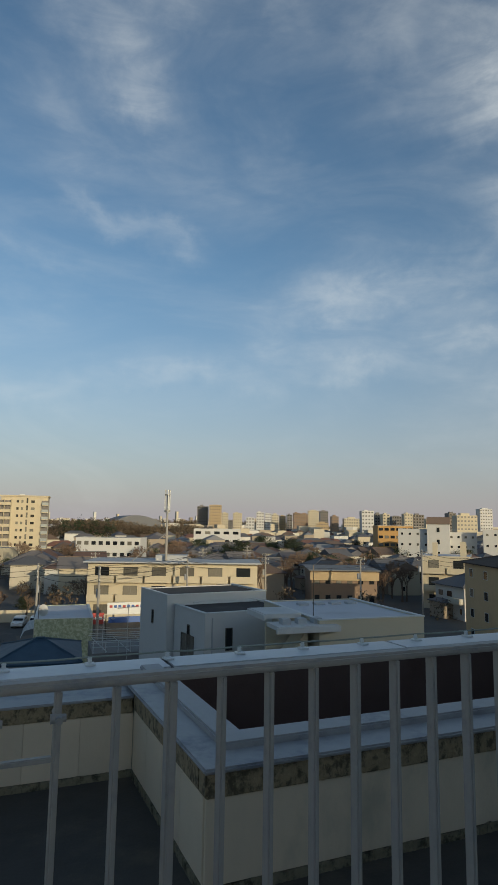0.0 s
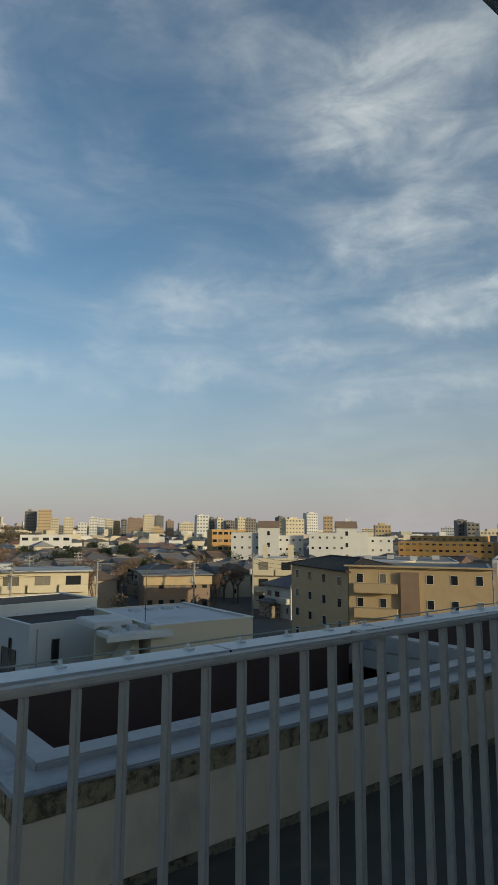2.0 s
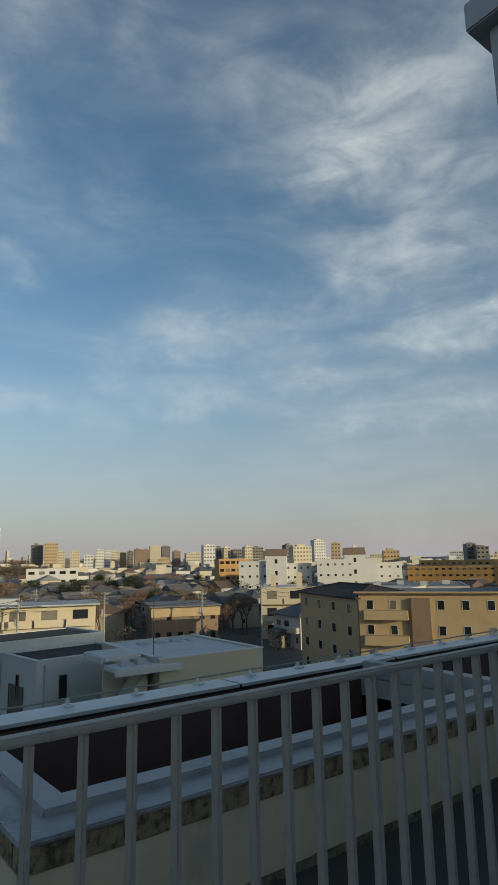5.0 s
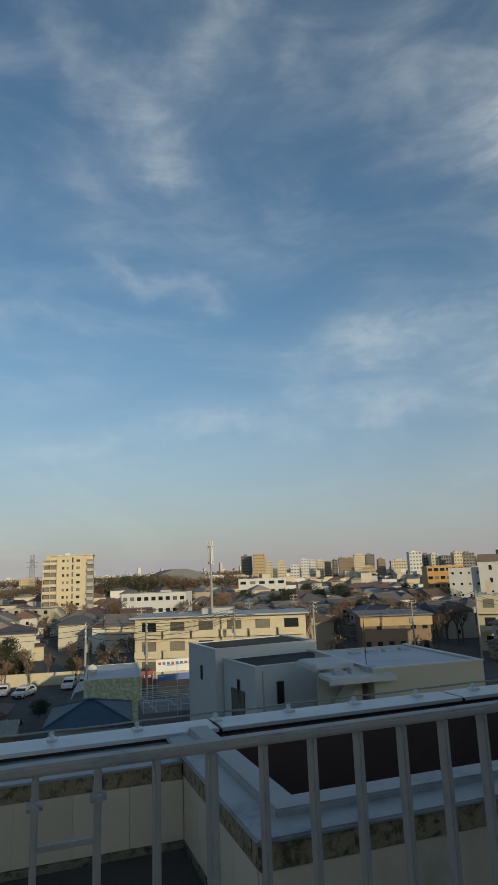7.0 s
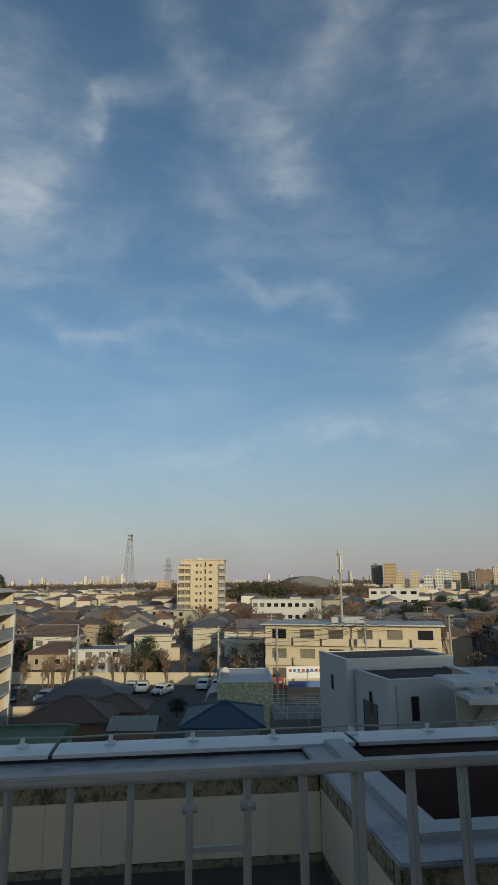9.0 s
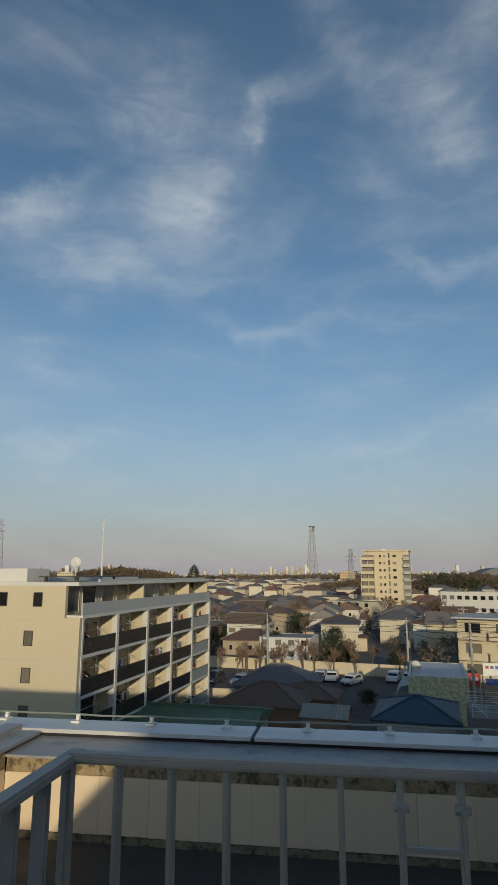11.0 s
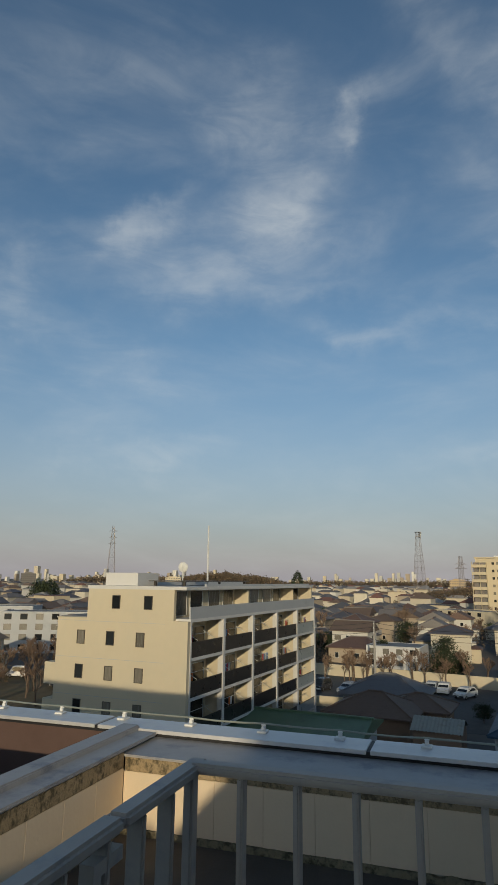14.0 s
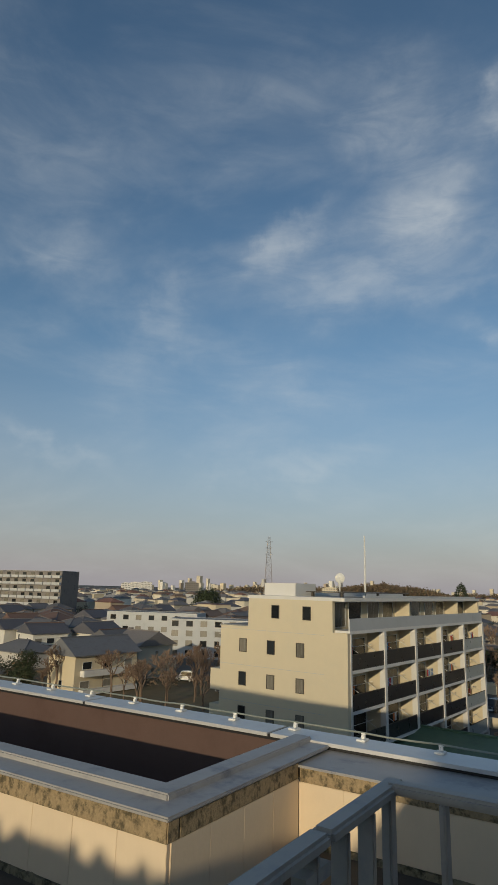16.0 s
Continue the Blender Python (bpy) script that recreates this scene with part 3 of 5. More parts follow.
part("bolt", Geo().tube((3.198, end - 0.028, 0.442), (3.198, end - 0.017, 0.442), 0.011, 0.009, 10), STEEL, rail, "steel bolt head")
side = thing("side_guard_rail", "galvanised steel guard rail running back across the roof", "railing")
part("top_rail", Geo().box(-0.020, 0.020, -1.2, 1.225, 1.085, 1.107), GALV, side, bevel=0.006, at=pose(0.252, 0, 0))
part("top_rail", Geo().box(-0.020, 0.020, 1.231, 1.565, 1.085, 1.107), GALV, side, bevel=0.006, at=pose(0.252, 0, 0))
bar_s = Geo().box(-0.016, 0.016, -0.006, 0.006, 0.0, 1.087).mesh("bar", GALV, 0.003)
for k in range(22):
    yb = 1.52 - 0.1102 * k
    if yb < -1.15:
        break
    part("post" if k in (0, 10, 20) else "bar", post_mesh if k in (0, 10, 20) else bar_s, None, side, at=pose(0.252, yb, 0))
part("bolt", Geo().tube((0.252, 1.16, 0.99), (0.292, 1.16, 0.99), 0.014, 0.012, 10), STEEL, side, "steel bolt head")
part("end_pipe", Geo().box(0.242, 0.266, 1.150, 1.172, 0.0, 1.066).box(0.242, 0.266, 1.172, 1.232, 1.046, 1.066), GALV, side, "bent pipe end under the rail's joint")

hanger = thing("rail_bracket", "steel bracket frame bolted between two rail bars", "bracket")
for xc in (0.908, 1.018):
    yy = rail_y(xc)
    part("bolt", Geo().tube((xc, yy - 0.04, 1.045), (xc, yy + 0.03, 1.045), 0.007, n=8), GALV, hanger, "dark steel bolt")
    part("nut", Geo().tube((xc - 0.014, yy - 0.020, 1.045), (xc + 0.014, yy - 0.020, 1.045), 0.009, 0.007, n=10), GALV, hanger)
part("cross_bar", Geo().box(0.914, 1.012, rail_y(0.96) - 0.007, rail_y(0.96) + 0.007, 0.964, 0.974), GALV, hanger, bevel=0.002)

# bent foot of the rail's end, beside the tower
gate = thing("end_frame", "bent galvanised foot frame at the end of the guard rail", "railing")
part("pipe", Geo().path([(3.235, end, 0.352), (3.30, end, 0.325), (3.375, end, 0.295), (3.415, end, 0.275), (3.438, end, 0.25), (3.445, end, 0.215), (3.446, end, 0.0)], 0.014, 10), GALV, gate)
part("upright", Geo().box(3.395, 3.409, end - 0.014, end + 0.014, 0.0, 0.16), GALV, gate, "short inner upright", bevel=0.003)

# ---- clad tower on the terrace's side, and unseen shadow-casting walls behind ----
TX, TY = 4.112, 1.885  # the tower's near corner
clad = thing("wall_tower", "tall grey metal-clad tower wall with dark panel joints and a ledge on top", "wall")
clad["kind"] = "structure"
part("core", Geo().box(TX + 0.03, 8.0, -9.0, TY - 0.02, 0.30, 4.60), SEAL_SHADE, clad)
for z0, z1 in ((0.305, 2.630), (2.652, 4.60)):
    skin = CLADP if z0 < 1 else CLAD
    part("corner_panel", Geo().box(TX, TX + 0.10, TY - 0.105, TY, z0, z1), skin, clad, bevel=0.003)
    part("narrow_panel", Geo().box(TX + 0.004, TX + 0.05, TY - 0.225, TY - 0.135, z0, z1), skin, clad, bevel=0.003)
    yy = TY - 0.232
    while yy > -8.5:
        part("cladding_panel", Geo().box(TX + 0.004, TX + 0.05, yy - 0.89, yy, z0, z1), skin, clad, bevel=0.003)
        yy -= 0.898
    xx = TX + 0.108
    while xx < 7.5:
        part("cladding_panel", Geo().box(xx, xx + 0.89, TY - 0.04, TY - 0.002, z0, z1), skin, clad, bevel=0.003)
        xx += 0.898
part("ledge", Geo().box(TX - 0.10, 8.2, -9.0, TY + 0.10, 4.60, 4.80), CLAD, clad, bevel=0.01)
part("plinth", Geo().box(TX + 0.02, 8.0, -9.0, TY - 0.02, 0.10, 0.245), DARKSTONE, clad, "dark stone plinth", bevel=0.006)
part("plinth_cap", Geo().box(TX - 0.012, 8.0, -9.0, TY + 0.012, 0.246, 0.292), DARKSTONE, clad, bevel=0.012)
part("plinth_foot", Geo().box(TX - 0.008, 8.0, -9.0, TY + 0.008, 0.0, 0.099), DARKSTONE, clad, bevel=0.012)
setting("kerb", Geo().box(3.92, 5.2, 0.2, 2.06, 0.002, 0.05), DARKSTONE, "low dark concrete kerb slab round the foot of the tower", "kerb", bevel=0.01)
# unseen walls behind the camera, added and sized for the shadows they cast
back = Geo()
back.box(-40, 0.895, -6.3, -6.0, -1, 1.60)
edge = random.Random(8)
for k in range(230):
    # jagged top added for an uneven shadow edge, lower towards its far end
    xa = 0.88 - 0.045 * k
    back.box(xa - 0.042, xa, -6.25, -6.05, 1.60, max(1.74, 1.81 - 0.05 * (0.88 - xa)) + edge.uniform(0, 0.08))
# stepped blocks that lay the shadow on the apartment block's gable
for k in range(14):
    back.box(-10.0 - k, -9.004 - k, -6.3, -6.0, 1.60, 2.35 + 0.025 * k)
# taller unseen blocks keep the terrace's right and the near houses in shade
back.box(0.96, 2.2, -6.3, -3.9, -1, 1.86)
back.box(2.205, 32.0, -6.3, -3.9, -1, 4.4)
back.box(4.64, 40.0, -24, -20, -2.3, 8.1)
back.box(-14.2, -14, -6, 4.6, -1, 0.4)
setting("wall_behind", back, CONC, "unseen concrete walls behind the roof terrace, added to cast its shadows", "wall")

# ---- ground ----
setting("ground", Geo().face((-4000, -4000, G), (4000, -4000, G), (4000, 4000, G), (-4000, 4000, G)), EARTH, "town ground of asphalt and bare earth", "ground")
setting("road", Geo().box(-24, 7, 78, 108, G + 0.004, G + 0.02).box(7, 40, 96, 103, G + 0.004, G + 0.02), ASPHALT, "worn asphalt car park and lane", "road")
setting("lawn", Geo().box(-100, -42, 66, 100, G + 0.004, G + 0.03), GRASS, "dry winter grass on an open plot", "grass")

TAKEN = []  # plan circles where no further house may stand
WINDOWS = {}


def window_mesh(w, h, white=False, curtain=False):
    key = (round(w, 2), round(h, 2), white, curtain)
    if key not in WINDOWS:
        g, t = Geo(), 0.05
        g.ring(-w / 2, w / 2, -0.05, 0.02, -h / 2, h / 2, t)
        g.box(-w / 2 + t, w / 2 - t, -0.012, 0.0, -h / 2 + t, h / 2 - t, slot=1)
        WINDOWS[key] = g.mesh("window", [WFRAME if white else FRAME, CURTAIN if curtain else GLASS])
    return WINDOWS[key]


def window(parent, x, y, z, w, h, turn=0.0, white=False):
    """turn 0: in a wall that faces local -y; -90: -x; 90: +x."""
    return part("window", window_mesh(w, h, white, random.random() < 0.4), None, parent, at=pose(x, y, z, 0, 0, turn))


def slab_house(name, label, category, a, b, depth, ztop, wall, roof, floors, cols, win=(1.4, 1.2), side=0, side_right=0, rim=0.12,
               balconies=False, rail=None, white=False, base=G, skip=0, group=""):
    """A flat-roofed building: a and b are the ends of its front in the plan; windows floor by floor."""
    a, b = Vector(a), Vector(b)
    w, h = (b - a).length, ztop - base
    ang = math.degrees(math.atan2(b.y - a.y, b.x - a.x))
    t = thing(name, label, category, pose(a.x, a.y, base, 0, 0, ang), group)
    part("wall", Geo().box(0, w, 0, depth, 0, h - rim), wall, t)
    for q in ((0, w, 0, 0.2), (0, w, depth - 0.2, depth), (0, 0.2, 0.2, depth - 0.2), (w - 0.2, w, 0.2, depth - 0.2)):
        part("parapet", Geo().box(*q, h - rim, h), wall, t)
    part("roof", Geo().box(0.2, w - 0.2, 0.2, depth - 0.2, h - rim + 0.002, h - rim + 0.06), roof, t)
    part("roof_edge", Geo().box(-0.05, w + 0.05, -0.05, 0.22, h, h + 0.06).box(-0.05, 0.22, 0.221, depth, h, h + 0.06).box(w - 0.22, w + 0.05, 0.221, depth, h, h + 0.06),
         WFRAME if wall is not BROWNW else FRAME, t, "pale metal edge")
    fh = h / floors
    for k in range(skip, floors):
        z = (k + 0.52) * fh
        for c in range(cols):
            x = (c + 0.5) * w / cols
            ww, hh = win
            window(t, x, -0.002, z + (0.05 if not balconies else -0.1), ww, hh if not balconies else 1.9, 0, white)
            if balconies:
                bw = w / cols * 0.46
                part("balcony", Geo().box(x - bw, x + bw, -1.2, 0, k * fh - 0.05, k * fh + 0.1).box(x - bw, x + bw, -1.2, -1.1, k * fh + 0.1, k * fh + 1.1)
                     .box(x - bw, x - bw + 0.1, -1.1, 0, k * fh + 0.1, k * fh + 1.1).box(x + bw - 0.1, x + bw, -1.1, 0, k * fh + 0.1, k * fh + 1.1), rail or wall, t)
        for c in range(side):
            window(t, -0.002, (c + 0.5) * depth / side, z, win[0] * 0.8, win[1], -90, white)
        for c in range(side_right):
            window(t, w + 0.002, (c + 0.5) * depth / side_right, z, win[0] * 0.8, win[1], 90, white)
    mid = t.matrix_world @ Vector((w / 2, depth / 2, 0))
    TAKEN.append((mid.x, mid.y, math.hypot(w, depth) / 2 + 2))
    return t


def add_box(t, name, x0, x1, y0, y1, z0, z1, mat, label=""):
    return part(name, Geo().box(x0, x1, y0, y1, z0, z1), mat, t, label)


# ---- five-storey apartment block with balconies ----
def apartment_block():
    t = thing("apartment_block", "cream five-storey apartment block with black balcony panels", "apartment block", pose(-18.41, 44.48, G, 0, 0, 84.6))
    LEN, DEP, BAY = 31.2, 12.3, 6.24
    slabs = [2.05, 4.90, 7.73, 10.57, 13.40]
    body = Geo().box(0.35, LEN, 1.6, DEP, 0, 13.3).box(0.35, LEN, 1.9, 9.3, 13.3, 15.6)
    part("wall", body, CREAM, t)
    part("gable_wall", Geo().box(0, 0.35, 0, DEP, 0, 13.3).box(0, 0.35, 1.3, 9.37, 13.3, 15.6), CREAM, t)
    part("gable_pilaster", Geo().box(-0.06, 0.0, 0.0, 2.0, 0, 13.28), CREAM, t)
    part("end_wall", Geo().box(LEN, LEN + 0.35, 0, DEP, 0, 13.3).box(LEN, LEN + 0.35, 0.4, 9.37, 13.3, 15.6), CREAM, t)
    part("roof", Geo().box(0, LEN + 0.3, 0.25, 9.5, 15.6, 15.86), WHITEW, t, "pale roof slab")
    part("lower_roof", Geo().box(0.36, LEN, 9.31, DEP - 0.01, 13.302, 13.38), FLATROOF, t)
    for z in slabs:
        part("balcony_slab", Geo().box(0.351, LEN - 0.001, 0.0, 1.598, z - 0.18, z + 0.06), WHITEW, t)
    for k in range(0, 6):
        x = 0.36 if k == 0 else k * BAY
        part("pillar", Geo().box(x - 0.2 if k else 0.352, x + 0.2, -0.04, 0.45, 0, 13.22), WHITEW, t)
        if k and k < 5:
            part("partition", Geo().box(x - 0.08, x + 0.08, 0.46, 1.598, 0, 13.21), CREAM, t)
    for k in (2, 4):
        part("partition", Geo().box(k * BAY - 0.08, k * BAY + 0.08, 0.5, 1.898, 13.461, 15.598), CREAM, t)
    part("top_parapet", Geo().box(0.36, LEN, 0.02, 0.14, 13.461, 14.35), GREYW, t, "pale grey parapet of the top balcony")
    rng = random.Random(5)
    for f, z in enumerate(slabs):
        for k in range(5):
            x0, x1 = k * BAY + 0.25, (k + 1) * BAY - 0.25
            if k == 0:
                x0 = 0.58
            if f < 4:
                part("balcony_panel", Geo().box(x0, x1, 0.02, 0.07, z + 0.062, z + 1.15), FROST if k == 4 else BLACKPANEL, t)
                part("handrail", Geo().box(x0, x1, 0.0, 0.09, z + 1.152, z + 1.20), FRAME, t)
            wall_y = 1.598 if f < 4 else 1.898
            for c in range(2):
                window(t, x0 + (c + 0.5) * (x1 - x0) / 2, wall_y, z + 1.15, 2.2, 1.95, 0, True)
            if f < 4:
                # clothes-drying poles on their arms
                part("drying_arm", Geo().tube((x0 + 1.2, 0.12, z + 1.25), (x0 + 1.2, 1.1, z + 1.75), 0.025, n=5).tube((x1 - 1.4, 0.12, z + 1.25), (x1 - 1.4, 1.1, z + 1.75), 0.025, n=5), WFRAME, t)
                part("drying_pole", Geo().tube((x0 + 0.7, 0.8, z + 1.62), (x1 - 0.6, 0.8, z + 1.62), 0.022, n=5), WFRAME, t)
                if rng.random() < 0.45:
                    xc = rng.uniform(x0 + 0.9, x1 - 1.3)
                    for c in range(rng.randint(1, 4)):
                        part("laundry", Geo().box(xc + c * 0.36, xc + c * 0.36 + 0.3, 0.79, 0.81, z + 1.0, z + 1.6), CLOTH, t, "washing hung on a pole")
    for row in range(0, 5):
        zc = 11.8 - 2.62 * row
        for yc in (4.2, 7.0, 9.85):
            if zc < 12.9:
                window(t, -0.002, yc, zc, 0.76, 1.08, -90)
    for yc in (3.6, 6.6):
        window(t, -0.002, yc, 14.6, 0.76, 1.05, -90)
    for k in range(4):
        part("joint_line", Geo().box(-0.008, 0.0, 2.01, DEP, 4.55 + 2.83 * k, 4.58 + 2.83 * k), GREYW, t)
    for k in range(3):
        part("side_balcony", Geo().box(0.2, 3.5, DEP, DEP + 1.2, 2.3 + 2.83 * k, 4.0 + 2.83 * k), CREAM, t)
    part("roof_tank_room", Geo().box(2.0, 5.2, 6.0, 9.2, 15.862, 16.9), WHITEW, t, "white rooftop tank room")
    part("roof_frame", Geo().box(3, 16, 2.0, 5.6, 16.22, 16.30).box(3.2, 3.4, 2.2, 2.4, 15.862, 16.22).box(15.4, 15.6, 5, 5.2, 15.862, 16.22).box(3.2, 3.4, 5.0, 5.2, 15.862, 16.22).box(15.4, 15.6, 2.2, 2.4, 15.862, 16.22), FRAME, t, "dark rooftop panel frame")
    part("roof_kerb", Geo().box(4, LEN, 0.6, 0.8, 15.862, 16.05).box(5.5, LEN - 4, 7.5, 8.5, 15.862, 16.15), GREYW, t)
    part("roof_mast", Geo().tube((14.0, 5.7, 15.86), (14.0, 5.7, 21.8), 0.10, 0.07, 6), WFRAME, t, "thin white rooftop mast")
    dish = Geo()
    for ring in range(3):
        r0, r1 = ring * 0.15, (ring + 1) * 0.15
        for k in range(16):
            p = [Vector((math.cos(w) * r, -0.25 + r * r * 0.5, math.sin(w) * r)) for r, w in ((r0, k * math.pi / 8), (r1, k * math.pi / 8), (r1, (k + 1) * math.pi / 8), (r0, (k + 1) * math.pi / 8))]
            dish.face(*[q + Vector((0, 0, 17.5)) for q in p])
    dish.tube((0, -0.2, 15.86), (0, -0.2, 17.4), 0.05, n=6).tube((0, -0.24, 17.5), (0, -0.8, 17.6), 0.02, n=5)
    part("dish", dish, WFRAME, t, "white satellite dish on a post", at=pose(8.5, 5.4, 0, 0, 0, -70))
    TAKEN.append((-22, 60, 22))
    return t


apartment_block()

# ---- white stepped house, flat-roofed block beside it ----
j1 = slab_house("house", "white three-storey house with a dark flat roof", "house", (13.55, 43.2), (21.6, 43.9), 5.6, -3.75, WHITEW, DARKROOF, 3, 1, (0.45, 1.0), side=1)
j2 = slab_house("house", "white stepped house with a dark flat roof and slit windows", "house", (14.5, 37.9), (21.3, 38.5), 5.1, -4.35, WHITEW, DARKROOF, 3, 2, (0.5, 1.4), side=1)
window(j2, -0.006, 2.7, 7.9, 2.1, 2.2, -90)
part("downpipe", Geo().tube((0.5, -0.06, 0), (0.5, -0.06, 10.4), 0.05, n=6), GREYW, j2)
part("middle_roof", Geo().box(1.5, 7.5, 5.11, 5.28, 10.35, 10.75), WHITEW, j2, "low parapet step")
kb = slab_house("shop_building", "pale flat-roofed building with a pale membrane roof", "building", (18.8, 31.0), (25.6, 30.4), 9.0, -3.95, CREAM, PALEROOF, 4, 0, (1.1, 1.0), side=1)
add_box(kb, "canopy", -2.6, 1.0, -0.4, 1.5, 10.62, 10.85, WHITEW, "white projecting roof canopy")
add_box(kb, "canopy_lip", -2.7, 1.1, -0.5, -0.3, 10.50, 10.80, WHITEW)
add_box(kb, "canopy", -2.5, -0.3, 1.9, 4.8, 10.95, 11.2, WHITEW, "white projecting roof canopy")
add_box(kb, "canopy_lip", -2.62, -2.502, 1.8, 4.9, 10.85, 11.15, WHITEW)
for c in range(3):
    add_box(kb, "vent_box", -2.1 + c * 0.95, -1.6 + c * 0.95, 0.3, 0.85, 10.852, 11.15, GREYW, "grey rooftop vent box")
part("stair_slope", Geo().face((-2.4, 0.7, 8.0), (-2.4, 2.2, 8.0), (-0.4, 2.2, 10.5), (-0.4, 0.7, 10.5)).face((-2.4, 0.7, 8.0), (-0.4, 0.7, 10.5), (-0.4, 0.7, 8.2)).face((-2.4, 2.2, 8.0), (-0.4, 2.2, 8.2), (-0.4, 2.2, 10.5)).face((-2.4, 0.7, 7.9), (-0.4, 0.7, 8.2), (-0.4, 2.2, 8.2), (-2.4, 2.2, 7.9)), CREAM, kb, "sloping stair enclosure")
part("stair_wall", Geo().box(-2.3, -0.003, 2.4, 2.6, 0, 10.6), CREAM, kb)
part("aerial", Geo().tube((0.5, 1.9, 10.9), (0.5, 1.9, 14.0), 0.025, n=5), FRAME, kb, "thin roof aerial")
for c in range(4):
    add_box(kb, "roof_plinth", 1.6 + c * 1.2, 2.3 + c * 1.2, 6.5, 7.1, 10.94, 11.12, GREYW)

# ---- the larger named blocks of the town ----
ap3 = slab_house("apartment_block", "three-storey cream apartment block with wide balconies", "apartment block", (18.7, 108.2), (45.4, 97.5), 10, -5.6, CREAM, FLATROOF, 3, 6, (2.4, 1.2), balconies=True, side=2)
part("roof_eave", Geo().box(-0.6, 29.4, -1.4, 10.3, 9.46, 9.68), GREYW, ap3, "overhanging pale eave")
add_box(ap3, "roof_hut", 11, 16.5, 3, 7, 9.68, 10.6, GREYW, "low rooftop plant room")
low = slab_house("community_hall", "low brown hall with a grey roof and tan fascia", "hall", (61.5, 107.2), (73.2, 102.0), 14, -7.6, BROWNW, FLATROOF, 2, 6, (1.0, 1.6))
add_box(low, "fascia", -0.3, 13.1, -0.5, -0.06, 5.6, 7.2, TANW, "broad tan fascia")
add_box(low, "roof_eave", -0.6, 13.4, -0.8, 14.4, 7.42, 7.62, FLATROOF)

for a, b, dp, zt, fl, cl, sd in (((142.9, 186.6), (152.9, 176.9), 14, 0.2, 4, 5, 0), ((155.4, 182.0), (166.0, 171.6), 14, -0.9, 4, 6, 0),
                                 ((163.9, 166.3), (173.5, 157.0), 14, 0.3, 4, 5, 0), ((174.0, 158.6), (180.8, 152.0), 14, 0.4, 4, 0, 0),
                                 ((181.5, 160.5), (192.5, 150.0), 14, -1.2, 4, 5, 0)):
    s = slab_house("school_block", "white school block with rows of small dark windows", "school", a, b, dp, zt, WHITEW, FLATROOF, fl, cl, (0.9, 0.9), white=True, group="school blocks")
    add_box(s, "roof_rail", 0, 12, 0.05, 0.1, zt - G + 0.9, zt - G + 1.0, WFRAME, "white rooftop rail")
for px, py in ((149.0, 178.0), (172.0, 160.0)):
    s = slab_house("stair_tower", "white stair tower with a dark pitched cap", "tower", (px, py), (px + 5.5, py - 5.3), 8, 2.0, WHITEW, DARKROOF, 4, 1, (1.0, 1.6), group="school stair towers")
    part("cap", Geo().face((-.3, -.3, 17), (7.9, -.3, 17), (7.9, 4, 19.6), (-.3, 4, 19.6)).face((-.3, 8.3, 17), (-.3, 4, 19.6), (7.9, 4, 19.6), (7.9, 8.3, 17))
         .face((-.3, -.3, 17), (-.3, 4, 19.6), (-.3, 8.3, 17)).face((7.9, -.3, 17), (7.9, 8.3, 17), (7.9, 4, 19.6)), BROWNW, s, "brown pitched cap")
slab_house("long_hall", "long ochre three-storey block with brown window bands", "building", (204.1, 156.4), (216.8, 122.9), 14, -3.0, OCHREW, FLATROOF, 5, 14, (1.3, 0.7))
slab_house("long_hall", "long ochre upper block with a pale roof", "building", (217.0, 160.0), (222.0, 131.0), 10, -0.9, OCHREW, PALEROOF, 5, 11, (1.3, 0.7))
tan = slab_house("apartment_block", "tan tiled apartment block with balconies", "apartment block", (60.3, 53.7), (69.2, 39.4), 13, -3.15, TANW, FLATROOF, 4, 6, (0.85, 1.15), white=True, side=3)
add_box(tan, "roof_eave", -0.5, 17.4, -0.7, 0.3, 11.88, 12.05, TANW, "thin projecting eave")
# projecting brown box; its dark colour stands in for a shaded bay
add_box(tan, "recess", 6.4, 8.6, -0.5, 0.0, 0, 11.3, BROWNW, "brown box painted as the shade of a recessed stair bay")
for k in (1, 2, 3):
    add_box(tan, "balcony", 0.8, 6.0, -1.3, -0.003, k * 2.96 - 0.1, k * 2.96 + 1.0, TANW, "tan balcony")
wing = slab_house("apartment_block", "tan tiled wing with a grey roof edge", "apartment block", (67.0, 71.5), (60.4, 54.0), 9, -3.9, TANW, FLATROOF, 4, 4, (1.2, 1.2), white=True)
white = slab_house("apartment_block", "white block with small framed windows", "apartment block", (71.0, 40.3), (74.6, 33.2), 14, -2.15, WHITEW, FLATROOF, 4, 3, (0.6, 1.3))
for k, (xx, hh) in enumerate(((0.8, 1.5), (2.1, 1.2), (3.4, 1.6), (5.2, 1.1))):
    add_box(white, "cooling_unit", xx, xx + 0.95, 1.2 + 0.5 * (k % 2), 2.2 + 0.5 * (k % 2), 12.8, 12.85 + hh, GREYW, "grey rooftop cooling unit")
for xx in (0.5, 7.4):
    part("downpipe", Geo().tube((xx, -0.08, 0), (xx, -0.08, 12.6), 0.06, n=6), GREYW, white)
shed_row = slab_house("workshop", "low grey workshop with a broad flat roof", "building", (103.0, 92.0), (117.0, 74.0), 26, -5.2, GREYW, FLATROOF, 3, 6, (1.5, 1.0))
for k in range(4):
    add_box(shed_row, "roof_unit", 3 + k * 5.0, 4.6 + k * 5.0, 6 + (k % 2) * 5, 7.4 + (k % 2) * 5, 9.8, 10.7, GREYW, "grey rooftop unit")
